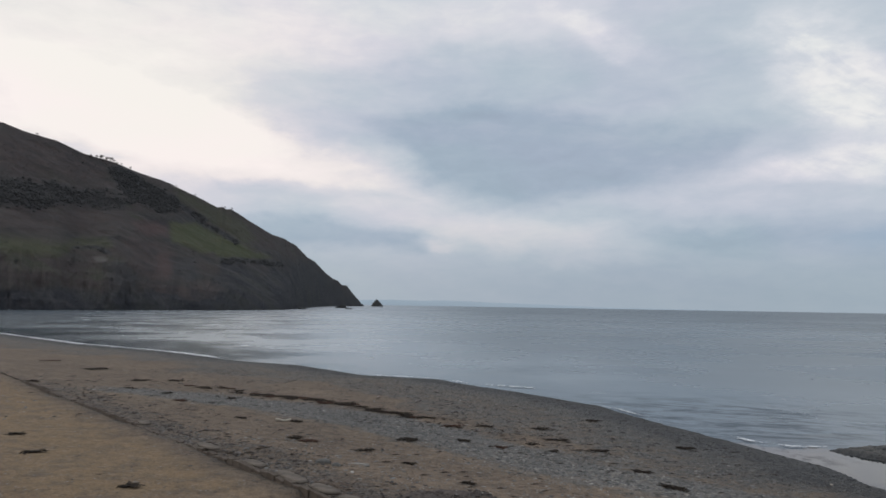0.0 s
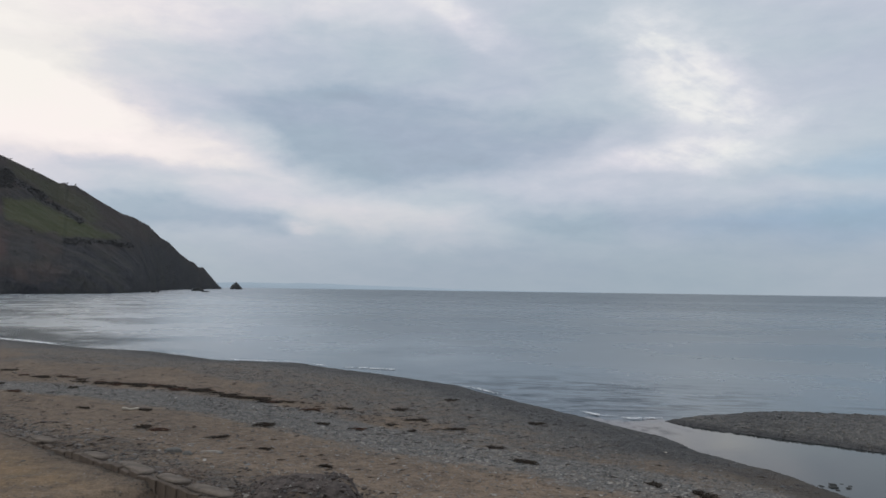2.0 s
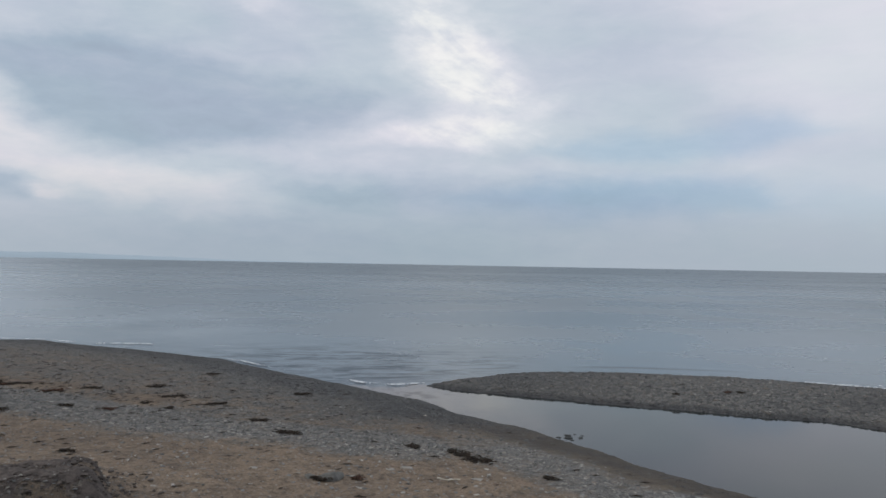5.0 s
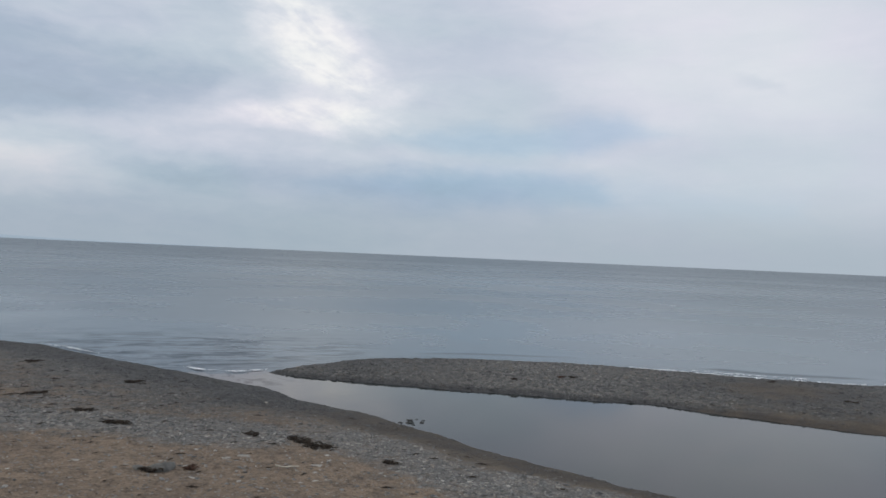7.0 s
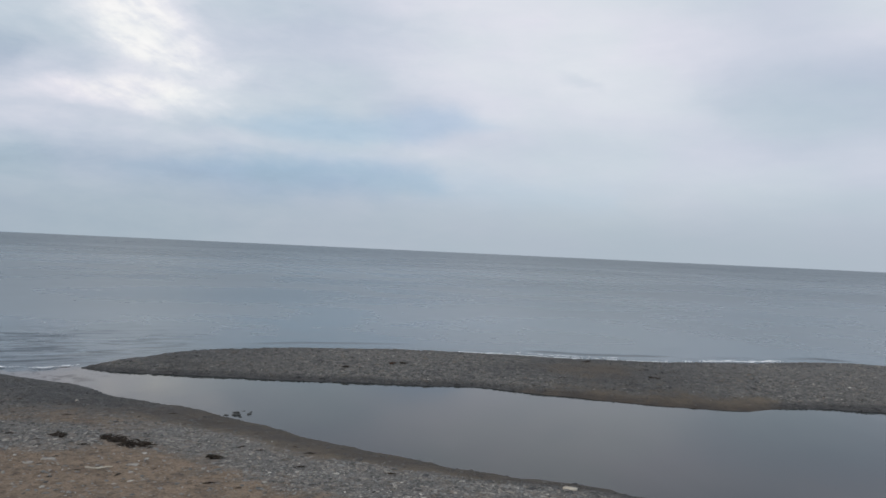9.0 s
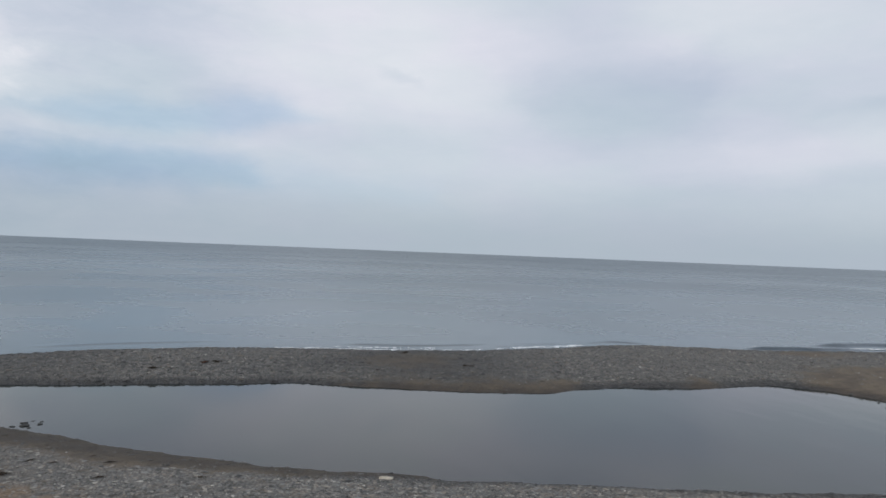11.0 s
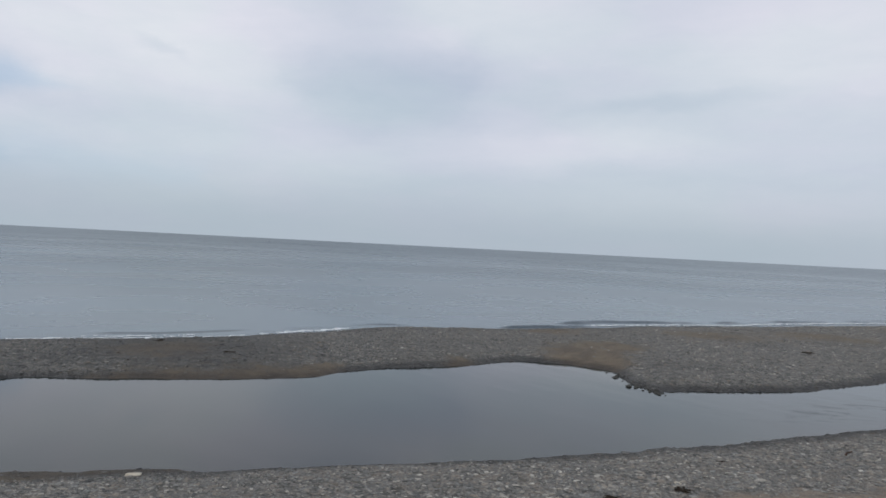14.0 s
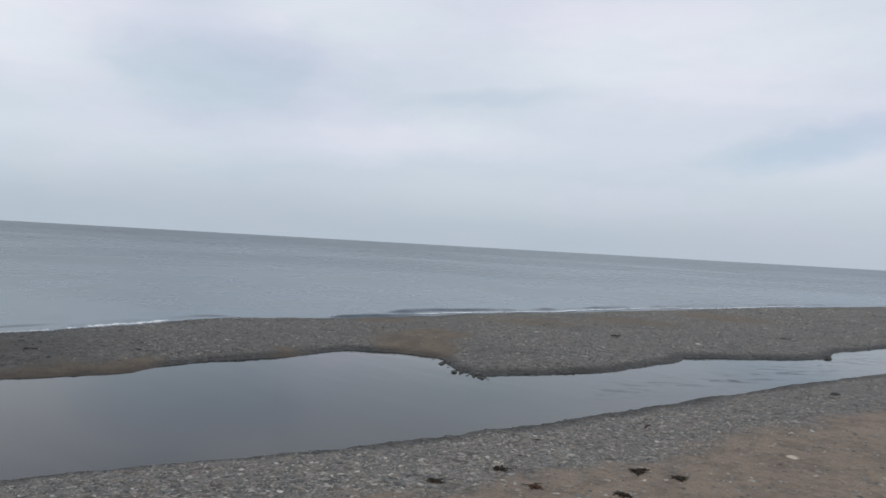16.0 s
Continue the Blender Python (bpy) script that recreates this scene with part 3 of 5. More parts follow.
def cover(x, y, d, s):
    """How much of the ground is shingle, how wet it is, and how strewn with wrack."""
    jig = rough(x, y, 3.4, 21, 5)
    behind, along = wall_side(x, y)
    north = ease(y, 16, 24)
    seaside = (0.62 + 0.35 * ease(d, 6, 1)) * ease(10.0 + 5.0 * jig - d, -3.0, 3.0) * north
    band = 0.95 * ease(1.5 + 1.4 * jig - edge_distance(x, y, BAND), -1.6, 1.0)
    bank = ease(y, 5, 14)
    poolside = ease(d + 0.25 * jig, -0.3 + 1.35 * bank, 0.1 + 2.1 * bank) * ease(4.1 + 0.7 * ease(y, 0, -8) + 1.3 * jig - d, -1.2, 0.9) * (1 - north)
    footing = ease(behind, -3.4 + 1.5 * jig, -1.4 + jig) * ease(behind, 0.5, 0.0) * ease(along, 0, 8) * ease(along, 39, 35)
    on_spit = 1.05 + 0.2 * jig
    for px, py, a, b in ((23.3, 14.2, 0.8, 1.5), (24.5, 12.2, 1.4, 1.9), (26.2, 9.9, 1.6, 1.6), (28.0, 8.2, 1.4, 0.9), (36.6, -1.6, 2.2, 2.0), (34.6, -2.4, 1.6, 1.2), (39.0, -3.0, 1.6, 1.6), (32.4, 3.6, 1.0, 0.8)):
        on_spit = on_spit - 1.0 * np.exp(-((x - px) / a) ** 2 - ((y - py) / b) ** 2)
    for px, py, a, b in ((47, -9.5, 3.5, 3.2), (50.8, -17, 4, 4), (28.5, 15, 2.6, 2.6), (45, 0, 3, 2.5), (58, -27, 5, 4)):
        on_spit = on_spit - 0.85 * np.exp(-((x - px) / a) ** 2 - ((y - py) / b) ** 2)
    shingle = np.where(s > -0.5, on_spit, np.maximum.reduce([seaside, band, 0.84 * poolside, 0.42 * footing, 0.12 + 0.10 * jig]))
    shingle = np.maximum(shingle, ease(-np.maximum(d, s), 0.2, 1.0))
    wet = np.where(s > -0.5, ease(s + 0.25 * jig, 0.9, 0.3), ease(d + 0.3 * jig, 0.7 + 0.45 * ease(y, 2, -4) + 1.2 * bank + 2.6 * north, 0.15 + 0.75 * bank + 1.1 * north))
    outer = edge_distance(x, y, SPIT[len(POOL_BANK):])
    wet = np.maximum(wet, np.where(s > -0.5, 0.22 + 0.10 * ease(y, 5, 15) - 0.14 * ease(y, -2, -9) + 0.2 * ease(jig, 0.1, 0.5) + 0.56 * np.exp(-((x - 29.5) / 4.5) ** 2 - ((y - 14.5) / 4.5) ** 2) + 0.42 * ease(outer + 1.2 * jig, 3.8, 0.9) + 0.3 * ease(np.hypot(x - 19, y - 28.5), 7, 2), 0.74 * ease(d + jig, 9, 1.5) * north))
    wet = np.maximum(wet, np.where(s > -0.5, 0.0, (0.42 + 0.18 * jig - 0.26 * np.clip(band, 0, 1)) * ease(y, 16, 28) * ease(behind, 0.1, -0.6)))
    by_wall = ease(behind, 1.3, 0.2) * ease(behind, -0.1, 0.0) * ease(along, 36, 34) * ease(along, -2, 6)
    wet = np.maximum(wet, np.where(s > -0.5, 0.0, 0.5 * footing + 0.34 * by_wall * (1 + jig)))
    litter = np.exp(-(edge_distance(x, y, STRAND) / 1.1) ** 2) + 0.55 * footing + 0.4 * ease(d, 3, 6) * ease(d, 14, 8) * north
    return shingle, wet, litter


ranges = np.concatenate([np.geomspace(1.2, 12, 40, endpoint=False), np.geomspace(12, 125, 300, endpoint=False), np.geomspace(125, 4700, 28)])
bearings = np.concatenate([np.arange(-45, 132, 0.28), np.arange(132, 315, 3.0)])
rr, aa = np.meshgrid(ranges, np.radians(bearings), indexing="ij")
gx, gy = (rr * np.sin(aa)).ravel(), (rr * np.cos(aa)).ravel()
gz, gd, gs = land(gx, gy)
shingle, wet, litter = cover(gx, gy, gd, gs)
verts = np.stack([gx, gy, gz], -1)
hub = np.array([[0, 0, 3.3]])
n_b = len(bearings)
faces = sheet_faces(len(ranges), n_b, True).tolist() + [(len(gx), (j + 1) % n_b, j) for j in range(n_b)]
ground = new("ground", mesh_of("ground", np.concatenate([verts, hub]), faces, GROUND, shingle=np.append(shingle, 0), wet=np.append(wet, 0), litter=np.append(litter, 0), drab=np.append(ease(gy, 10, -3), 0), silt=np.append(np.maximum(gs > -0.5, ease(gd, 0.8 + 2.2 * ease(gy, 5, 14), 0.3 + 1.1 * ease(gy, 5, 14)) * ease(gy, 24, 18)), 0), clean=np.append(ease(wall_side(gx, gy)[0], 0.1, 1.2) * ease(wall_side(gx, gy)[1], 31, 28), 0)))
tagged(ground, "brown sand beach with bands of grey shingle", "beach", kind="structure")

# ---- sea: one sheet to the horizon, with low waves running in along the shore ----
ranges = np.concatenate([np.geomspace(24, 32, 50, endpoint=False), np.geomspace(32, 72, 260, endpoint=False), np.geomspace(72, 150, 90, endpoint=False), np.geomspace(150, 4900, 66)])
bearings = np.arange(-80, 152, 0.36)
rr, aa = np.meshgrid(ranges, np.radians(bearings), indexing="ij")
sx, sy = (rr * np.sin(aa)).ravel(), (rr * np.cos(aa)).ravel()
off = -np.maximum(edge_distance(sx, sy, SHORE) * np.where(within(sx, sy, MAINLAND), 1, -1), edge_distance(sx, sy, SPIT, True) * np.where(within(sx, sy, SPIT), 1, -1))
POOL_RING = SHORE[12:31] + POOL_BANK[29::-1]
open_sea = 1 - within(sx, sy, POOL_RING)
phase = off + 1.6 * rough(sx, sy, 14, 31, 2)
swell = np.exp(-((np.mod(phase, 7.0) - 2.4) / 0.40) ** 2) * ease(off, 0.3, 1.8) * ease(off, 10, 4) * ease(rough(sx, sy, 11, 33, 2), -0.3, 0.5)
sz = 0.22 * swell * open_sea * (0.22 + 0.1 * ease(np.degrees(aa), 58, 66).ravel() - 0.12 * ease(np.degrees(aa), 2, -12).ravel()) + 0.003 * rough(sx, sy, 4.0, 35, 2) * ease(off, 0.5, 3) * open_sea * ease(rr.ravel(), 75, 38)
deg = np.degrees(aa).ravel()
crest_ = off + 0.5 * rough(sx, sy, 5, 37, 3)
for b0, b1, out, tall, gap in ((57, 69, 2.8, 0.05, -0.4), (68, 84, 2.2, 0.08, -0.2), (79, 104, 1.4, 0.18, -0.1), (90, 124, 3.4, 0.20, -0.3)):
    front = np.where(crest_ < out, np.exp(-((crest_ - out) / (0.30 + 0.16 * ease(deg, 84, 112))) ** 2), np.exp(-((crest_ - out) / 0.8) ** 2))
    sz = sz + tall * front * open_sea * ease(deg, b0, b0 + 2) * ease(deg, b1, b1 - 3) * ease(rough(sx, sy, 6, 39, 2), gap - 0.15, gap + 0.35)
# the reflection's brightness is trimmed by bearing, not by any wind
# the slick areas carry a painted silvery sheen as well as calm water
sea = new("sea", mesh_of("sea", np.stack([sx, sy, sz], -1), sheet_faces(len(ranges), len(bearings)), SEA, off=off, lee=(0.16 * ease(np.degrees(aa), 6, -8) + 0.30 * ease(np.degrees(aa), -21, -29)).ravel(), slick_sheen=(0.55 * np.exp(-((np.degrees(aa) - 9) / 8) ** 2 - ((rr - 62) / 15) ** 2) * np.clip(0.7 + 1.2 * rough(sx, sy, 9, 38, 3), 0, 1.4).reshape(aa.shape) + ease(np.degrees(aa), 6, -7) * (1 - 0.85 * ease(np.degrees(aa), -14, -25))).ravel(), mirror_trim=((ease(np.degrees(aa), 2, 16) * ease(np.degrees(aa), 46, 34) + 1.3 * ease(np.degrees(aa), 54, 62) * ease(np.degrees(aa), 82, 72)).ravel() * ease(rr.ravel(), 34, 60) - 2.0 * ease(np.degrees(aa), 88, 106).ravel()), rip=np.clip(1.5 * np.exp(-((sx - 12.5) / 8.0) ** 2 - ((sy - 36.0) / 7.0) ** 2), 0, 1)))
tagged(sea, "calm grey sea under an overcast sky", "sea", kind="structure")

# ---- the still pool behind the spit ----
step = 0.3
xs, ys = np.arange(9, 92, step), np.arange(-92, 32, step)
px, py = np.meshgrid(xs, ys, indexing="ij")
inside = within(px, py, POOL_RING) | (np.minimum(edge_distance(px, py, SHORE[12:31]), edge_distance(px, py, POOL_BANK[:30])) < 0.7)
cell = inside[:-1, :-1] & inside[1:, :-1] & inside[:-1, 1:] & inside[1:, 1:]
idx = np.arange(px.size).reshape(px.shape)
quads = np.stack([idx[:-1, :-1], idx[1:, :-1], idx[1:, 1:], idx[:-1, 1:]], -1)[cell]
used = np.unique(quads)
remap = np.zeros(px.size, int)
remap[used] = np.arange(len(used))
pool = new("pool", mesh_of("pool", np.stack([px.ravel()[used], py.ravel()[used], np.full(len(used), 0.012)], -1), remap[quads], POOL, off=np.full(len(used), 40.0), mirror_trim=np.zeros(len(used)), lee=np.zeros(len(used)), slick_sheen=np.zeros(len(used)), rip=np.clip(np.exp(-(edge_distance(px, py, [(24.6, -5.4), (28.6, -10.8), (33.6, -18.4), (41, -27)]) / (0.9 + 0.04 * (px - 24))) ** 2) * ease(px, 24.6, 28) + 1.2 * np.exp(-((px - 12.6) / 1.8) ** 2 - ((py - 27.6) / 1.8) ** 2), 0, 1).ravel()[used]))
tagged(pool, "still dark pool of river water behind the spit", "water", kind="structure")

# ---- headland ----
# the foot of the headland: bearing and range; its skyline: bearing and height as seen
FOOT = [(-80, 372), (-55, 368), (-31, 377), (-27, 386), (-23.7, 403), (-19.2, 433), (-16.1, 463), (-13.6, 500), (-12.1, 545), (-11.2, 650), (-10.3, 840),
        (-9.45, 1130), (-8.0, 1430), (-6.9, 1580), (-6.1, 1640)]
SKYLINE = [(-80, 9.8), (-55, 11.3), (-40, 11.8), (-30.9, 11.42), (-29.8, 11.06), (-27.7, 10.59), (-26.0, 9.95), (-24.1, 9.54), (-22.3, 8.91),
           (-20.4, 8.36), (-18.4, 7.50), (-17.0, 6.84), (-16.65, 6.90), (-16.4, 6.71), (-16.0, 6.73), (-14.8, 6.0), (-13.95, 5.5), (-13.1, 5.03),
           (-12.3, 4.81), (-11.25, 4.25), (-10.8, 3.80), (-10.4, 3.39), (-9.87, 3.11), (-9.1, 2.33), (-8.46, 1.83), (-8.12, 1.72), (-7.82, 1.38),
           (-7.48, 1.39), (-7.18, 1.01), (-6.74, 0.51), (-6.31, 0.02), (-6.1, -0.1)]
bear = np.concatenate([np.arange(-80, -34, 0.6), np.arange(-34, -6.12, 0.05)])
foot = np.interp(bear, *np.array(FOOT, float).T)
_soft = np.hanning(35)[1:-1] / np.hanning(35).sum()
foot = np.convolve(np.pad(foot, 16, mode="edge"), _soft, "valid")
seen = np.interp(bear, *np.array(SKYLINE, float).T)
crest = foot + np.interp(bear, (-80, -31, -16, -12, -9.5, -7.5, -6.1), (230, 270, 300, 300, 210, 110, 12))
rise = np.tan(np.radians(seen)) * crest + EYE
v = np.concatenate([np.linspace(0, 0.2, 40), np.linspace(0.21, 1.0, 120), np.linspace(1.05, 2.0, 14)])
B, V = np.meshgrid(bear, v, indexing="xy")
F, C, R_, S_ = (np.broadcast_to(a, B.shape) for a in (foot, crest, rise, seen))
# buttresses and gullies run down the slope: broad ones above, sharp ones in the sea cliff
spur = rough(B, V * 1.4, 2.6, 41, 2)
plan_x, plan_y = (F + (C - F) * V) * np.sin(np.radians(B)), (F + (C - F) * V) * np.cos(np.radians(B))
rib = 1 - 2 * np.abs(rough(plan_x, plan_y, 75, 47, 4))
cleft = 1 - 2 * np.abs(rough(B + 1.3 * V, V * 8.0, 0.6, 49, 3))
in_slope = np.sin(np.clip(V, 0, 1) * math.pi) ** 0.7
bulk = np.clip(R_ / 70, 0.04, 1)
ranged = F + (C - F) * V + bulk * (26 * spur * in_slope - 9 * rib * in_slope - 3.5 * cleft * ease(V, 0.34, 0.04) * ease(V, -0.01, 0.03))
hx, hy = ranged * np.sin(np.radians(B)), ranged * np.cos(np.radians(B))
steep = ease(B, -15.5, -10.5)
low = -np.degrees(np.arctan2(EYE, F))
climb = np.where(V < 0.08, V / 0.08 * 0.17, 0.17 + 0.83 * np.clip((V - 0.08) / 0.92, 0, 1) ** 0.80)
climb = climb * (1 - steep) + np.clip(V, 0, 1) ** 0.72 * steep
gully = rough(hx, hy, 90, 41, 3)
crag = rough(hx, hy, 16, 43, 3)
hz = np.where(V <= 1, EYE + ranged * np.tan(np.radians(low + (S_ - low) * climb)), R_ * (1 - 0.55 * np.maximum(V - 1, 0) ** 1.3))
hz = hz + in_slope * (3.0 * gully + 1.6 * crag) * bulk + 0.7 * crag * ease(V, 0.5, 1) * np.clip(R_ / 40, 0, 1) - 2.5 * (V == 0)
up = np.degrees(np.arctan2(hz - EYE, np.hypot(hx, hy)))
fray = 0.34 * rough(B, up * 1.5, 0.9, 53, 4) + 0.16 * rough(B, up * 1.5, 0.22, 55, 3)


def tract(ring, soft=0.25, ragged=1.0):
    """Land cover inside a ring of bearings and heights as seen, with a ragged edge."""
    inward = edge_distance(B, up, ring, True) * np.where(within(B, up, ring), 1, -1) + fray * ragged
    return ease(inward, -soft, soft)


def most(*layers):
    return np.maximum.reduce(layers)


field = most(
    tract([(-20.3, 5.65), (-18.5, 5.58), (-16.3, 4.7), (-14.7, 3.93), (-13.1, 3.31), (-14.7, 3.1), (-16.5, 3.25), (-18.6, 3.7), (-20.0, 4.2)], 0.22, 0.6),
    0.75 * tract([(-60, 4.1), (-30.7, 4.04), (-28.7, 3.93), (-27.0, 3.87), (-24.3, 4.25), (-23.9, 3.72), (-26.3, 3.45), (-27.3, 2.94), (-29.4, 3.0), (-60, 3.0)], 0.4, 0.9),
    0.5 * tract([(-19.9, 7.97), (-18.0, 7.15), (-16.4, 6.5), (-14.8, 5.59), (-14.1, 4.57), (-15.3, 4.4), (-17.0, 5.41), (-18.8, 6.7), (-19.6, 7.3)], 0.35, 0.7))
wood = most(
    tract([(-24.4, 9.02), (-23.7, 9.5), (-23.1, 9.12), (-22.1, 8.49), (-20.7, 7.79), (-19.8, 7.29), (-19.8, 6.32), (-21.0, 6.17), (-22.2, 6.74), (-23.7, 7.7)], 0.15, 0.6),
    0.8 * tract([(-60, 7.6), (-30.9, 7.65), (-29.0, 7.91), (-26.9, 7.64), (-24.4, 7.45), (-22.6, 6.79), (-24.0, 6.23), (-26.8, 6.42), (-28.9, 6.04), (-60, 6.1)], 0.3, 1.2))
# folds of the hill lying in shade, which is painted in as dark cover
hollow = most(
    tract([(-24.6, 2.6), (-22.9, 2.62), (-22.1, 1.45), (-22.6, -0.34), (-23.5, -0.35), (-24.0, 1.2)], 0.3, 1.0),
    tract([(-20.1, 3.12), (-18.4, 3.06), (-18.1, 1.77), (-18.9, 1.14), (-19.9, 1.72)], 0.3, 1.1))
hedge = most(
    tract([(-19.6, 6.95), (-18.95, 6.7), (-17.6, 5.9), (-17.9, 5.6), (-18.9, 6.1), (-19.5, 6.5)], 0.10, 0.35),
    tract([(-18.3, 5.72), (-16.95, 5.42), (-15.3, 4.42), (-15.6, 4.2), (-17.1, 5.05)], 0.10, 0.3),
    tract([(-26.4, 3.6), (-24.8, 3.75), (-23.9, 3.3), (-24.0, 3.1), (-24.9, 3.5), (-26.3, 3.4)], 0.08, 0.25),
    tract([(-16.7, 3.12), (-15.1, 3.21), (-12.2, 2.95), (-12.3, 2.65), (-15.1, 2.9), (-16.6, 2.82)], 0.09, 0.3))
# wood and hedge, plus the painted shade of the hollows
scrub = most(wood, hedge, 0.8 * hollow)
bracken = most(
    0.9 * tract([(-60, 10.6), (-31, 10.6), (-29.1, 10.81), (-27.0, 10.1), (-24.9, 9.2), (-24.4, 7.84), (-26.9, 8.1), (-29.0, 8.39), (-60, 8.2)], 0.5, 1.6),
    tract([(-23.4, 4.18), (-20.2, 4.12), (-19.8, 2.93), (-20.1, 1.31), (-21.6, 1.67), (-22.7, 2.43)], 0.4, 1.2),
    0.8 * tract([(-22.0, 1.26), (-20.1, 1.11), (-17.4, 1.38), (-16.3, 0.99), (-16.9, 0.1), (-18.9, -0.1), (-20.8, 0.49)], 0.3, 0.8),
    0.6 * tract([(-60, 6.0), (-29, 6.0), (-24, 6.1), (-22, 5.2), (-24, 4.6), (-60, 4.4)], 0.5, 1.5))
russet = most(
    tract([(-22.7, 5.4), (-21.4, 5.75), (-20.3, 5.33), (-20.4, 4.6), (-21.7, 4.65)], 0.4, 1.0),
    0.7 * tract([(-20.9, 3.3), (-19.9, 3.2), (-19.7, 2.0), (-20.3, 1.7), (-20.9, 2.2)], 0.3, 0.8))
scar = most(tract([(-25.0, 2.85), (-24.4, 2.95), (-24.1, 2.75), (-24.4, 2.5), (-24.9, 2.6)], 0.12, 0.6), 0.8 * tract([(-20.1, 6.5), (-19.95, 6.5), (-19.95, 6.3), (-20.1, 6.3)], 0.05, 0.1))
cliff = most(ease(up + 0.8 * fray, 1.0, 0.3) * (1 - 0.7 * ease(bracken, 0.4, 0.8)),
             tract([(-16.5, 2.7), (-12.2, 2.7), (-10.6, 3.3), (-9.5, 2.6), (-8.0, 1.55), (-6.2, -0.1), (-6.2, -1.2), (-16.4, -1.2), (-16.8, 0.6)], 0.8, 2.2))
headland = new("headland", mesh_of("headland", np.stack([hx, hy, hz], -1).reshape(-1, 3), sheet_faces(len(v), len(bear)), HILL, field=field, cliff=cliff, scrub=scrub, bracken=bracken, scar=scar, russet=russet))
tagged(headland, "dark heath-covered headland with green fields and sea cliffs", "headland", kind="structure")


# ---- sea stack, skerries and far coast ----
def boulder(name, x, y, z, size, mat, seed, label="", category="", group="", turn=0.0, detail=2, peak=0.0, jag=0.22, parent=None):
    """A weathered stone: a ball broken into flats and hollows, drawn to a peak if wanted."""
    bm = bmesh.new()
    bmesh.ops.create_icosphere(bm, subdivisions=detail, radius=1.0)
    for vert in bm.verts:
        p = vert.co.copy()
        k = 1 + jag * noise.noise(p * 1.4 + Vector((seed * 7.1, 0, 0))) + jag * 0.5 * noise.noise(p * 3.7 + Vector((0, seed * 3.3, 0)))
        if peak and p.z > -0.2:
            k *= 1 - peak * max(p.z, 0) * 0.3
            p.x, p.y = p.x * (1 - peak * max(p.z, 0)), p.y * (1 - peak * max(p.z, 0))
        if size[2] < 0.45 * size[0]:  # flat stones are slabs with blunt edges
            p = Vector([math.copysign(abs(c_) ** 0.55, c_) for c_ in p])
        vert.co = Vector((p.x * k * size[0], p.y * k * size[1], p.z * k * size[2]))
    ob = part(name, bm, mat, parent)
    ob.matrix_world = pose(x, y, z, 0, 0, turn)
    return tagged(ob, label, category, group)


def polar(bearing, distance):
    return distance * math.sin(radians(bearing)), distance * math.cos(radians(bearing))


x, y = polar(-5.15, 1650)
boulder("sea_stack", x, y, 0.5, (13.5, 11, 17.5), ROCK, 3, "pointed dark rock stack standing in the sea", "sea stack", peak=0.75, detail=3, jag=0.35)
for i, (b, r, w, h) in enumerate(((-7.75, 880, 6.0, 3.8), (-7.25, 720, 3.4, 1.2), (-10.7, 640, 4.2, 1.6), (-8.15, 900, 3.0, 1.6))):
    x, y = polar(b, r)
    boulder("skerry", x, y, -0.3, (w, w * 0.6, h), ROCK, 11 + i, "low black rock awash off the headland", "rock", "rocks off the headland", turn=i * 40, detail=3, jag=0.4)

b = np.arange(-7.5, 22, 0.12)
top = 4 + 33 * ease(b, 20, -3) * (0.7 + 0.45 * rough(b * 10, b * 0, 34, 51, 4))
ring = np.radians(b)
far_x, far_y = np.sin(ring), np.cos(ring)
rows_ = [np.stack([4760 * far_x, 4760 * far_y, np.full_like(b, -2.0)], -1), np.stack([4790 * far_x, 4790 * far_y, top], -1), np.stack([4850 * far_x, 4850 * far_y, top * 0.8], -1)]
# distance haze put in as a pale blue colour with a faint glow
COAST_GLOW, hn, hs, _ = material("coast_haze_glow", 1.0)
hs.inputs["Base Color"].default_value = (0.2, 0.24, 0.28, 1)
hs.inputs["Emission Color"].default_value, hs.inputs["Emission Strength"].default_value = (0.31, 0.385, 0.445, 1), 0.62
tagged(new("far_coast", mesh_of("far_coast", np.concatenate(rows_), sheet_faces(3, len(b)), COAST_GLOW)), "hazy blue coast on the horizon", "backdrop", kind="structure")

# ---- growth on the headland ----
ICO_V, ICO_F = [], []
_bm = bmesh.new()
bmesh.ops.create_icosphere(_bm, subdivisions=1, radius=1.0)
_bm.verts.ensure_lookup_table()
ICO_V = np.array([v_.co[:] for v_ in _bm.verts])
ICO_F = np.array([[v_.index for v_ in f_.verts] for f_ in _bm.faces])
_bm.free()
rng = np.random.default_rng(5)


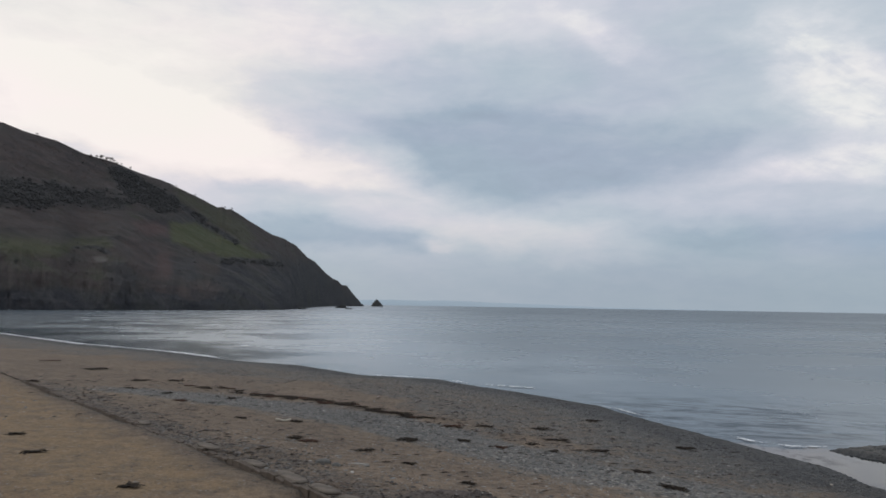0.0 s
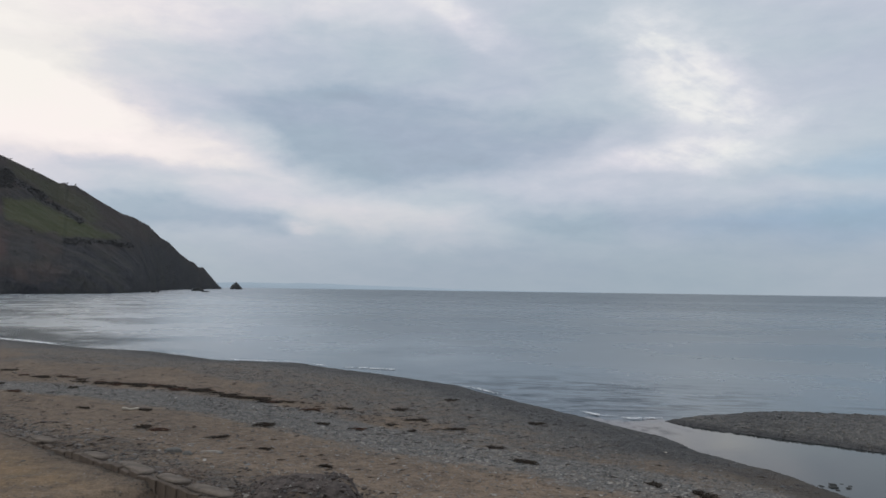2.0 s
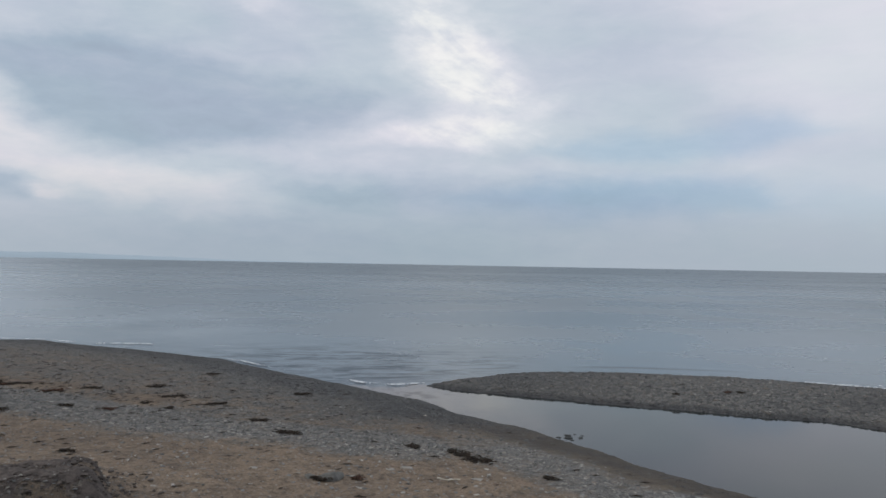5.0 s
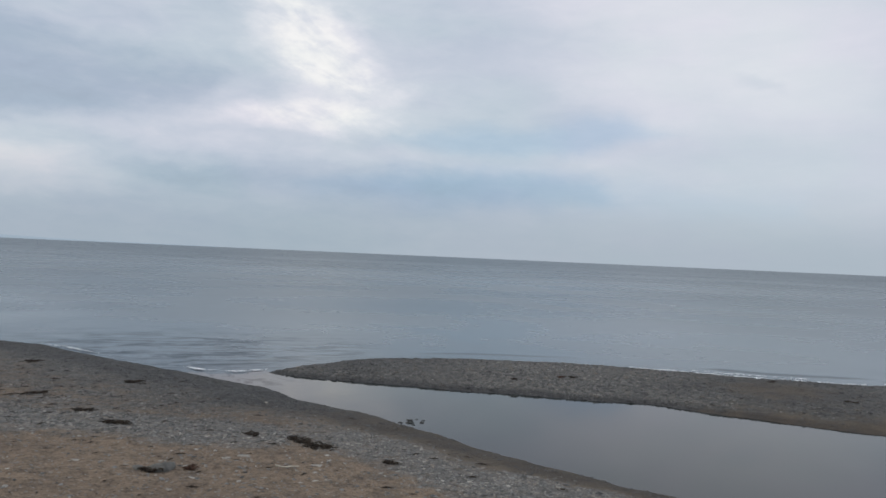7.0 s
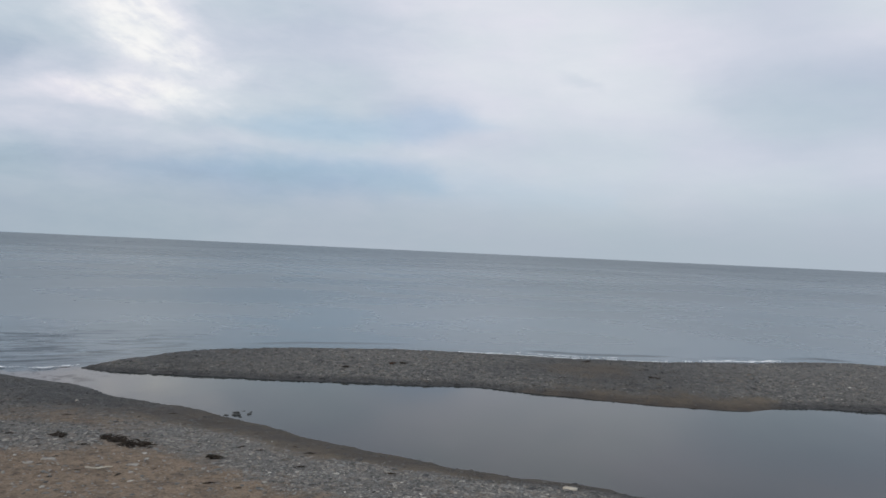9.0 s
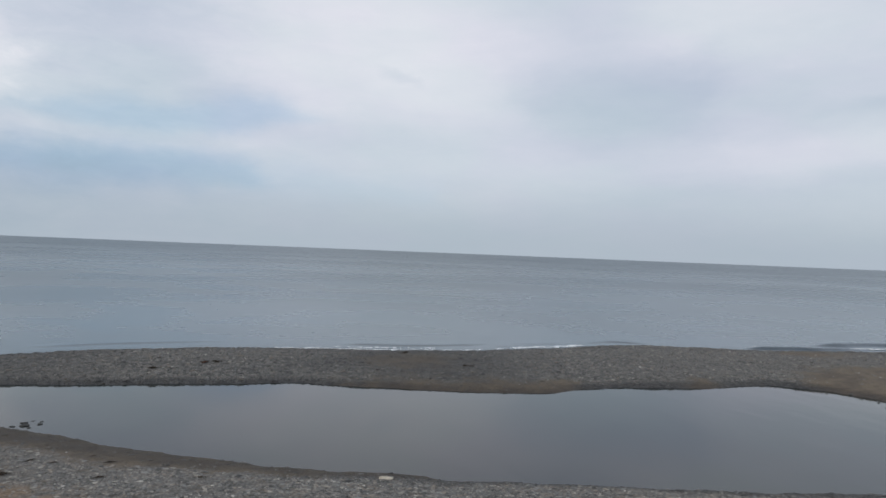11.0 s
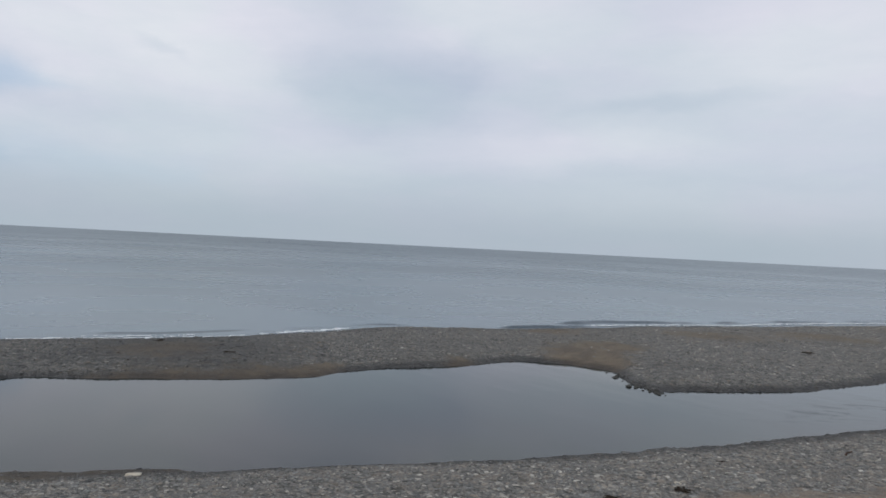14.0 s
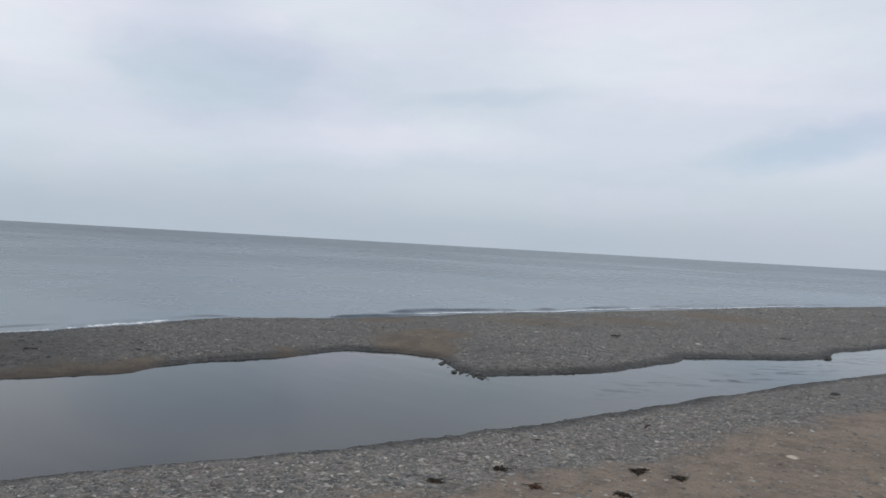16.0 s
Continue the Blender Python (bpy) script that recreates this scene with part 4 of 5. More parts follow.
def strew(name, centres, sizes, squash, mat, jag=0.25, smooth=False, wet=None):
    """Many small lumps as one mesh, each with its own shape, turn and size."""
    n = len(centres)
    k = 1 + jag * rng.standard_normal((n, len(ICO_V), 1)).clip(-1.6, 1.6) * 0.6
    v_ = ICO_V[None] * k * sizes[:, None, None] * np.stack([0.75 + 0.9 * rng.random(n), 0.6 + 0.4 * rng.random(n), squash * (0.7 + 0.6 * rng.random(n))], -1)[:, None]
    a = rng.random(n) * 6.283
    c, s = np.cos(a)[:, None], np.sin(a)[:, None]
    v_ = np.stack([v_[..., 0] * c - v_[..., 1] * s, v_[..., 0] * s + v_[..., 1] * c, v_[..., 2]], -1) + centres[:, None]
    f_ = (ICO_F[None] + (np.arange(n) * len(ICO_V))[:, None, None]).reshape(-1, 3)
    return new(name, mesh_of(name, v_.reshape(-1, 3), f_, mat, smooth, wet=np.repeat(np.zeros(n) if wet is None else wet, len(ICO_V))))


hill = np.stack([hx, hy, hz], -1).reshape(-1, 3)
def on_slope(mask, count, low_v=0.10):
    """Random places on the near face of the headland, thicker where the mask is strong."""
    want = np.clip(mask, 0, 1).ravel() * (V.ravel() < 0.97) * (V.ravel() > low_v) * (B.ravel() > -34)
    pick = rng.choice(len(hill), count, p=want / want.sum())
    return hill[pick] + np.stack([rng.uniform(-1.5, 1.5, count), rng.uniform(-1.5, 1.5, count), np.full(count, -0.25)], -1)


tagged(strew("far_woods", on_slope(wood ** 2, 5200), rng.uniform(0.5, 1.15, 5200), 0.8, LEAF, 0.4, True), "dark bare wood covering folds of the hillside", "woods", kind="stuff")
tagged(strew("far_hedges", on_slope(hedge ** 2, 700), rng.uniform(0.5, 1.1, 700), 0.8, LEAF, 0.4, True), "dark thorn hedges along the hill fields", "hedge", kind="stuff")
patchy = np.clip(0.25 + 0.9 * rough(hill[:, 0], hill[:, 1], 40, 61, 4), 0, 1).reshape(B.shape)
tagged(strew("gorse_scrub", on_slope(patchy * (1 - field) * (1 - 0.8 * cliff), 1400), rng.uniform(0.25, 0.6, 1400), 0.7, LEAF, 0.4, True), "dark gorse and thorn scrub on the hillside", "scrub", kind="stuff")


def small_tree(x, y, z, tall, seed):
    """A wind-bent thorn: tapered trunk, a few limbs, and a ragged crown of small leaf sprays."""
    r_ = random.Random(seed)
    root = tagged(new("thorn_tree"), "small wind-bent thorn tree on the ridge", "tree", "trees on the ridge")
    root.matrix_world = pose(x, y, z)
    bm = bmesh.new()
    bmesh.ops.create_cone(bm, segments=7, radius1=tall * 0.05, radius2=tall * 0.025, depth=tall * 0.6, matrix=Matrix.Translation((0, 0, tall * 0.28)))
    for i in range(4):
        m_ = Matrix.Translation((0, 0, tall * 0.5)) @ pose(0, 0, 0, r_.uniform(25, 60), 0, i * 90 + r_.uniform(0, 50)) @ Matrix.Translation((0, 0, tall * 0.17))
        bmesh.ops.create_cone(bm, segments=5, radius1=tall * 0.025, radius2=tall * 0.008, depth=tall * 0.36, matrix=m_)
    part("trunk", bm, BARK, root)
    bm = bmesh.new()
    for i in range(260):
        d = Vector((r_.gauss(0, 1), r_.gauss(0, 1), r_.gauss(0, 0.8))).normalized() * r_.random() ** 0.45
        c = Vector((d.x * tall * 0.42 + tall * 0.1, d.y * tall * 0.42, tall * 0.68 + d.z * tall * 0.3))
        q = Euler((r_.uniform(0, 6), r_.uniform(0, 6), r_.uniform(0, 6))).to_matrix()
        s_ = tall * r_.uniform(0.03, 0.07)
        bm.faces.new([bm.verts.new(c + q @ Vector(p_) * s_) for p_ in ((-1, 0, 0), (0, -0.5, 0.15), (1, 0, 0), (0, 0.5, -0.15))])
    part("crown", bm, LEAF, root)


def on_hill(bearing, share):
    i, j = int(np.argmin(np.abs(v - share))), int(np.argmin(np.abs(bear - bearing)))
    return hx[i, j], hy[i, j], hz[i, j]


for i, (b_, sh, tall) in enumerate(((-25.6, 0.99, 3.6), (-25.2, 1.0, 3.0), (-24.55, 1.0, 4.0), (-24.1, 1.0, 3.2), (-23.6, 1.0, 2.6), (-19.9, 1.0, 2.2), (-18.6, 1.0, 2.4), (-24.9, 1.0, 4.8), (-24.75, 0.98, 3.4), (-24.3, 1.0, 5.2), (-23.9, 0.99, 3.6), (-23.0, 1.0, 3.0), (-28.9, 1.0, 2.6), (-16.5, 1.0, 2.6), (-16.0, 1.0, 2.4), (-7.4, 0.98, 1.5))):
    x, y, z = on_hill(b_, sh)
    small_tree(x, y, z - 0.3 * tall, tall, 70 + i)

# ---- timber sea wall holding the shingle back ----
wall_u = (WALL_B - WALL_A) / np.linalg.norm(WALL_B - WALL_A)
wall_turn = math.degrees(math.atan2(wall_u[1], wall_u[0]))
sea_wall = tagged(new("sea_wall"), "low weathered timber wall half buried in sand and shingle", "sea wall", kind="structure")
SLAB = plain("weathered_slab", (0.190, 0.158, 0.128), (0.095, 0.080, 0.067), 0.9, 3.5, 0.015)
shapes = []
for i in range(5):
    bm = bmesh.new()
    bmesh.ops.create_cube(bm, size=1.0)
    for vert in bm.verts:
        vert.co = Vector((vert.co.x * 0.325, vert.co.y * (0.10 + 0.01 * (i % 2)), vert.co.z * 0.95 + (0.008 * (i - 2) if vert.co.z > 0 else 0)))
        if vert.co.z > 0:
            vert.co.z += 0.02 * math.sin(i * 3 + vert.co.x * 5)
    bmesh.ops.bevel(bm, geom=bm.edges[:], offset=0.012, segments=1, affect="EDGES")
    me = bpy.data.meshes.new("panel")
    bm.to_mesh(me)
    bm.free()
    me.materials.append(BOARD)
    shapes.append(me)
r_ = random.Random(9)
for i in range(107):
    at_ = WALL_A + wall_u * (0.17 + 0.333 * i)
    board = new("panel", shapes[r_.randrange(5)])
    board.parent = sea_wall
    sunk = r_.uniform(0.0, 0.035) + 0.03 * math.sin(i * 0.21)
    board.matrix_world = pose(at_[0], at_[1], WALL_TOP - 0.475 - sunk, r_.uniform(-2, 2), r_.uniform(-0.6, 0.6), wall_turn + r_.uniform(-1, 1))
for i, (k_, long_) in enumerate(((20.2, 0.36), (24.7, 0.46), (27.2, 0.40), (28.8, 0.62), (30.1, 0.45), (31.3, 0.58))):
    at_ = WALL_A + wall_u * k_ + np.array((-wall_u[1], wall_u[0])) * 0.22
    boulder("coping_slab", at_[0], at_[1], WALL_TOP - 0.01, (long_, 0.16, 0.04), SLAB, 20 + i, turn=wall_turn + 4 * (i % 3) - 4, detail=2, jag=0.15, parent=sea_wall)

# ---- stones ----
def damp_at(p):
    z, d, s = land(p[:, 0], p[:, 1])
    return cover(p[:, 0], p[:, 1], d, s)[1]


def scatter(n, b0, b1, r0, r1, keep, seed):
    g = np.random.default_rng(seed)
    a, r = np.radians(g.uniform(b0, b1, n)), np.sqrt(g.uniform(r0 ** 2, r1 ** 2, n))
    x, y = r * np.sin(a), r * np.cos(a)
    z, d, s = land(x, y)
    sh, _, li = cover(x, y, d, s)
    ok = g.random(n) < keep(x, y, z, d, s, sh, li, r)
    return np.stack([x, y, z], -1)[ok], g


def near_keep(x, y, z, d, s, sh, li, r):
    behind, along = wall_side(x, y)
    bare = ease(behind, -0.1, 0.25) * ease(along, 36, 33)
    return (1 - 0.985 * bare) * np.where((d > 0.05) & (s < 0), 0.18 + 0.8 * ease(sh + 0.5 * rough(x, y, 0.9, 71, 3), 0.3, 0.95), 0.0) * np.clip(23 / r, 0, 1)


spots, g = scatter(110000, -34, 130, 12.0, 26.0, near_keep, 1)
order = np.argsort(np.hypot(spots[:, 0], spots[:, 1]))
spots = spots[order]
sizes = (0.013 + 0.022 * g.random(len(spots)) + 0.055 * g.random(len(spots)) ** 6) * np.where(spots[:, 0] > 9, 0.76 + 0.14 * ease(spots[:, 1], 6, -2), 0.78)
by_pool = (spots[:, 0] > 10) & (spots[:, 1] < 15)
near = np.nonzero(by_pool)[0][:300]
loose = np.ones(len(spots), bool)
loose[near] = False
tagged(strew("shingle", spots[loose] + [0, 0, 0.006], sizes[loose], 0.28, STONE, 0.38, wet=damp_at(spots[loose])), "loose grey, brown and pale beach stones", "shingle", kind="stuff")
stone_shapes = []
for i in range(8):
    k_ = 1 + 0.22 * rng.standard_normal((len(ICO_V), 1)).clip(-1.4, 1.4)
    stone_shapes.append(mesh_of("stone", ICO_V * k_ * [1.25, 0.8, 0.34], ICO_F, STONE, False, wet=np.zeros(len(ICO_V))))
for i, j in enumerate(near):
    ob = new("stone", stone_shapes[i % 8])
    ob.parent = ground
    ob.matrix_world = pose(*(spots[j] + [0, 0, 0.01]), 0, 0, (i * 137.5) % 360) @ Matrix.Scale(0.018 + 0.03 * g.random() ** 3, 4)

spots, g = scatter(90000, -30, 128, 26.0, 60.0, lambda x, y, z, d, s, sh, li, r: np.where((d > 0.15) & (s < 0), 0.10 + 0.85 * ease(sh, 0.3, 0.9), 0.0) * (30 / r) ** 1.5, 2)
tagged(strew("shingle", spots + [0, 0, 0.01], 0.022 + 0.035 * g.random(len(spots)) ** 2, 0.35, STONE, wet=damp_at(spots)), "grey shingle along the tide line", "shingle", kind="stuff")
spots, g = scatter(160000, 24, 128, 27.5, 92.0, lambda x, y, z, d, s, sh, li, r: np.where(s > 0.10, 0.08 + 0.92 * ease(sh, 0.4, 0.9), 0.0) * np.clip(33 / r, 0, 1) ** 1.5, 3)
tagged(strew("shingle", spots + [0, 0, 0.008], (0.024 + 0.028 * g.random(len(spots)) + 0.05 * g.random(len(spots)) ** 6) * np.clip(np.hypot(spots[:, 0], spots[:, 1]) / 45, 1, 1.8), 0.36, STONE, wet=damp_at(spots)), "grey shingle heaped along the spit", "shingle", kind="stuff")
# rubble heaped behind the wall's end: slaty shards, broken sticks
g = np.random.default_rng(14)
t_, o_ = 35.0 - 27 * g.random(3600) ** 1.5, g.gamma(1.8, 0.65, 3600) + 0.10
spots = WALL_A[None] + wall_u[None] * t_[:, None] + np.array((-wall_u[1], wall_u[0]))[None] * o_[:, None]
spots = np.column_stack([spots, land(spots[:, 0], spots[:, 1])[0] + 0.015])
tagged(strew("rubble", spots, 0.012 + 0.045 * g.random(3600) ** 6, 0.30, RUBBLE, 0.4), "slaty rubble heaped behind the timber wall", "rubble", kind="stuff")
# a ragged edge of cobbles standing in the shallows off the spit's corner
g = np.random.default_rng(8)
t_ = g.random(110)
spots = np.stack([33.2 - 4.2 * t_ + g.normal(0, 0.35, 110), -2.9 - 1.2 * t_ + g.normal(0, 0.22, 110), g.uniform(-0.02, 0.03, 110)], -1)
tagged(strew("cobbles", spots, g.uniform(0.04, 0.13, 110), 0.6, ROCK), "dark wet cobbles standing in the shallows", "cobbles", kind="stuff")


# a flat-topped heap of dark gravel tipped beside the wall's end
u_, w_ = np.meshgrid(np.linspace(-1.5, 1.8, 90), np.linspace(13.4, 16.5, 84), indexing="ij")
top_, _, _ = land(u_, w_)
core = np.exp(-((u_ - 0.15 + 0.15 * rough(u_, w_, 0.8, 19, 2)) / 0.98) ** 8 - ((w_ - 15.0 + 0.12 * rough(u_, w_, 0.7, 29, 2)) / 0.95) ** 6)
top_ = top_ + 0.02 * core + 0.09 * core * rough(u_, w_, 0.3, 23, 4) - 0.05 * (core < 0.06)
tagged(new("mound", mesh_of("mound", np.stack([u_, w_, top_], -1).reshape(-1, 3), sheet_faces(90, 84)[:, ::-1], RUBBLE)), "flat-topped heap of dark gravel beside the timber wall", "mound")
g = np.random.default_rng(33)
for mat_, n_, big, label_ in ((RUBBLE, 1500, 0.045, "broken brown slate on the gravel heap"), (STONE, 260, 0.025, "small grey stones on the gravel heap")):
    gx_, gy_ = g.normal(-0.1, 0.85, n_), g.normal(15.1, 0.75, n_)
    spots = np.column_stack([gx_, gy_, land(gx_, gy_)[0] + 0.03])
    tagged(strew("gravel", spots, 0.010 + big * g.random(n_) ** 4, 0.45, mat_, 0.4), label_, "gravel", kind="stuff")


def at_ground(x, y, sink=0.0):
    return x, y, max(height_at(x, y), 0.0) - sink


# single stones: place, half sizes, material, turn, label
stones_by_wall = [
    (5.45, 15.47, (0.30, 0.22, 0.15), SLATE, 30, "grey-green boulder sunk in the sand"),
    (5.05, 15.62, (0.15, 0.10, 0.06), SLATE, 80, "small grey-green stone beside a boulder"),
    (-3.0, 19.75, (0.20, 0.14, 0.09), SLATE, 10, "blue-grey boulder by the sea wall"),
    (-2.65, 19.55, (0.14, 0.12, 0.10), SLATE, 50, "blue-grey cobble by the sea wall"),
    (-2.2, 20.2, (0.30, 0.05, 0.03), PALE, 0, "long pale stone on the sand"),
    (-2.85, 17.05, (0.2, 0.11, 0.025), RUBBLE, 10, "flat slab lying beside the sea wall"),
    (-0.85, 16.2, (0.10, 0.09, 0.08), ROCK, 20, "dark cobble at the gravel heap"),
    (-0.6, 16.2, (0.07, 0.06, 0.05), PALE, 60, "pale cobble at the gravel heap"),
    (-0.9, 14.9, (0.08, 0.07, 0.06), PALE, 15, "pale cobble on rubble by the wall"),
    (-0.75, 14.75, (0.10, 0.08, 0.05), ROCK, 70, "dark cobble on rubble by the wall"),
    (-2.55, 14.95, (0.26, 0.14, 0.05), CREAM, -35, "bleached slab in the hollow below the wall"),
]
stones_by_pool = [
    (7.42, 16.04, (0.13, 0.07, 0.035), PALE, -20, "pale flat stone on the sand"),
    (7.0, 15.94, (0.09, 0.06, 0.03), PALE, 10, "pale flat stone on the sand"),
    (8.57, 14.84, (0.12, 0.06, 0.03), PALE, -30, "pale flat stone on the sand"),
    (14.71, 8.17, (0.16, 0.08, 0.05), CREAM, -60, "bleached white stone at the pool's edge"),
    (18.14, -10.23, (0.15, 0.10, 0.04), CREAM, 20, "bleached white stone on bare sand"),
    (17.23, -2.84, (0.08, 0.05, 0.03), CREAM, 50, "small white stone on the shingle"),
    (40.35, -17.35, (0.16, 0.11, 0.07), CREAM, 0, "yellowish stone on the spit"),
    (29.43, -4.05, (0.20, 0.14, 0.12), ROCK, 0, "black rock at the pool's edge"),
    (39.7, -24.3, (0.26, 0.18, 0.13), ROCK, 30, "black rock at the river's edge"),
    (10.85, 22.1, (0.05, 0.04, 0.035), CREAM, 0, "small white stone on the shingle"),
    (27.7, -17.3, (0.22, 0.14, 0.10), ROCK, 30, "dark cobble on the shingle"),
]
for i, (x, y, size, mat, turn, label) in enumerate(stones_by_wall + stones_by_pool):
    boulder("boulder" if size[0] > 0.25 else "loose_stone", *at_ground(x, y, size[2] * 0.15), size, mat, 40 + i, label, "stone", "stones on the beach", turn, 3 if size[0] > 0.25 else 2, jag=0.3)
for i, (dx, dy, s_) in enumerate(((0, 0, 0.13), (0.22, -0.12, 0.10), (-0.16, 0.12, 0.09), (0.12, 0.2, 0.11), (0.36, 0.04, 0.07), (-0.05, -0.2, 0.08), (0.3, 0.22, 0.06))):
    boulder("wet_rock", 13.75 + dx * 1.5, 18.5 + dy * 1.3, 0.0, (s_ * 0.95, s_ * 0.65, s_ * 0.36), ROCK, 80 + i, "black weedy rock breaking the pool's surface", "rock", "rocks in the pool", i * 50, 2)


# ---- wrack ----
def wrack(x, y, length, width, mat=WEED, seed=0, turn=None, label="heap of dark brown seaweed on the beach", category="seaweed", group="wrack on the beach", rise=0.5):
    """A tangle of fleshy fronds lying on the ground, longest along the tide line."""
    r_ = random.Random(seed)
    turn = math.degrees(math.atan2(-x, y)) + r_.uniform(-28, 28) if turn is None else turn
    ground_z = max(height_at(x, y), 0.0)
    bm = bmesh.new()
    n = int(30 + 120 * length * width)
    m_ = r_.randint(3, 5)
    holds = []
    knots = [((i_ / (m_ - 1) - 0.5) * 0.66 * length, r_.gauss(0, 0.22) * width, length / m_ * r_.uniform(0.16, 0.30)) for i_ in range(m_)]
    for kx, ky, kr in knots:
        holds.append(bm.verts.new((kx, ky, 0.012)))
    for _ in range(n):
        own = r_.randrange(m_)
        kx, ky, kr = knots[own]
        rad = abs(r_.gauss(0, 0.5))
        px, py = kx + r_.gauss(0, kr), ky + r_.gauss(0, 0.22 * width)
        rad = min(rad, 1.0)
        head, size = r_.gauss(0, 0.5) + (math.pi if r_.random() < 0.5 else 0), r_.uniform(0.10, 0.26) * (0.6 + 0.5 * min(length, 1.2))
        wide, z0 = r_.uniform(0.012, 0.035), r_.uniform(0.0, 0.07) * rise * (1.1 - rad)
        bend, last = r_.uniform(-1.6, 1.6), None
        for k_ in range(6):
            f_ = k_ / 5
            w_ = wide * (0.5 + math.sin(math.pi * min(f_ + 0.15, 1))) * 0.8
            cx, cy = px + math.cos(head + bend * f_) * size * f_, py + math.sin(head + bend * f_) * size * f_
            cz = z0 + 0.035 * rise * math.sin(math.pi * f_) * (1 - 0.6 * rad)
            nx, ny = -math.sin(head + bend * f_), math.cos(head + bend * f_)
            row = [bm.verts.new((cx + nx * w_, cy + ny * w_, cz)), bm.verts.new((cx, cy, cz + 0.012)), bm.verts.new((cx - nx * w_, cy - ny * w_, cz))]
            if not last:
                bm.faces.new((row[0], row[2], holds[own]))
            if last:
                for q in range(3):
                    bm.faces.new((last[q], last[(q + 1) % 3], row[(q + 1) % 3], row[q]))
            last = row
    # the matted underside that holds the tangle together
    ring_ = [bm.verts.new((math.cos(a_) * length * 0.42 * r_.uniform(0.75, 1.1), math.sin(a_) * width * 0.36 * r_.uniform(0.6, 1.1), 0.006)) for a_ in [i_ * 0.4488 for i_ in range(14)]]
    hub_ = bm.verts.new((0, 0, 0.03 * rise))
    for i_, hold in enumerate(holds):
        bm.faces.new((hold, hub_, ring_[(i_ * 3) % 14]))
    for i_ in range(14):
        bm.faces.new((ring_[i_], ring_[(i_ + 1) % 14], hub_))
    ob = part("seaweed", bm, mat)
    ob.matrix_world = pose(x, y, ground_z + 0.004, 0, 0, turn)
    return tagged(ob, label, category, group)


# heaps of weed: place, length, width
middle_beach = [
    (5.63, 22.42, 1.35, 0.30), (5.93, 20.45, 1.0, 0.28), (-1.15, 25.4, 0.95, 0.35), (-4.05, 23.6, 0.95, 0.32), (-2.3, 22.83, 0.9, 0.26),
    (8.53, 18.08, 0.62, 0.30), (9.35, 17.0, 0.9, 0.45), (9.55, 16.4, 0.9, 0.40), (10.23, 14.45, 0.50, 0.16), (16.65, -5.85, 0.42, 0.22),
    (15.47, -3.32, 0.45, 0.16), (16.1, -6.6, 0.28, 0.22), (15.0, -5.0, 0.28, 0.16), (15.63, -1.34, 0.3, 0.14), (16.67, -2.81, 0.3, 0.12),
]
upper_beach = [
    (-14.5, 35.8, 0.9, 0.45), (-12.3, 34.7, 0.9, 0.3), (-10.8, 31.9, 0.6, 0.35), (-9.2, 33.8, 1.0, 0.3), (-4.6, 24.2, 0.5, 0.4),
    (-7.2, 27.8, 0.6, 0.25), (-16.1, 40.7, 1.6, 0.6), (-21.1, 46.8, 1.7, 0.7), (-14.6, 42.1, 1.8, 0.6), (-27.4, 53.6, 1.6, 0.7),
    (-18.5, 34.9, 0.9, 0.5), (-9.3, 18.0, 0.7, 0.16), (-10.9, 20.1, 0.5, 0.16), (-5.9, 15.0, 0.45, 0.18), (3.7, 29.9, 0.8, 0.3),
    (3.0, 26.3, 0.7, 0.3),
]
pool_and_spit = [
    (1.8, 25.1, 0.8, 0.2), (0.7, 25.9, 0.6, 0.25), (-0.9, 21.1, 0.6, 0.15), (8.3, 27.1, 0.8, 0.35), (3.5, 24.9, 0.5, 0.2),
    (0.6, 19.0, 0.4, 0.2), (6.3, 33.0, 0.7, 0.3), (22.8, 20.85, 0.36, 0.2), (23.25, 20.6, 0.30, 0.18), (21.0, 21.6, 0.3, 0.2),
    (30.4, 16.2, 0.6, 0.3), (41.4, -13.1, 0.8, 0.3), (44.8, -24.6, 1.1, 0.3), (5.2, 15.35, 0.5, 0.2), (6.0, 15.4, 0.4, 0.14),
]
for i, (x, y, length, width) in enumerate(middle_beach + upper_beach + pool_and_spit):
    wrack(x, y, length * (0.36 + 0.38 * ((i * 7) % 5) / 4), width * (1.0 + 0.5 * ((i * 3) % 4) / 3), WEED_RED if i % 7 == 3 else WEED, 100 + i)
# the strand line
line = np.array(STRAND)
r_ = random.Random(44)
drifts = []
for a_, b_, n_ in ((0.05, 0.22, 6), (0.27, 0.43, 9), (0.45, 0.66, 16), (0.2, 0.6, 8), (0.66, 1.0, 5)):
    drifts += [(a_ + (b_ - a_) * (i + r_.random()) / n_) for i in range(n_)]
for i, k_ in enumerate(drifts):
    k_ = k_ * (len(line) - 1.001)
    j, f_ = int(k_), k_ - int(k_)
    p_ = line[j] * (1 - f_) + line[j + 1] * f_ + np.array((r_.gauss(0, 0.2), r_.gauss(0, 0.4)))
    wrack(p_[0], p_[1], r_.uniform(0.3, 1.1), r_.uniform(0.12, 0.42), WEED if i % 4 else WEED_RED, 300 + i, math.degrees(math.atan2(-p_[0], p_[1])) + r_.uniform(-32, 14), label="drift of dark seaweed along the strand line", group="strand line")
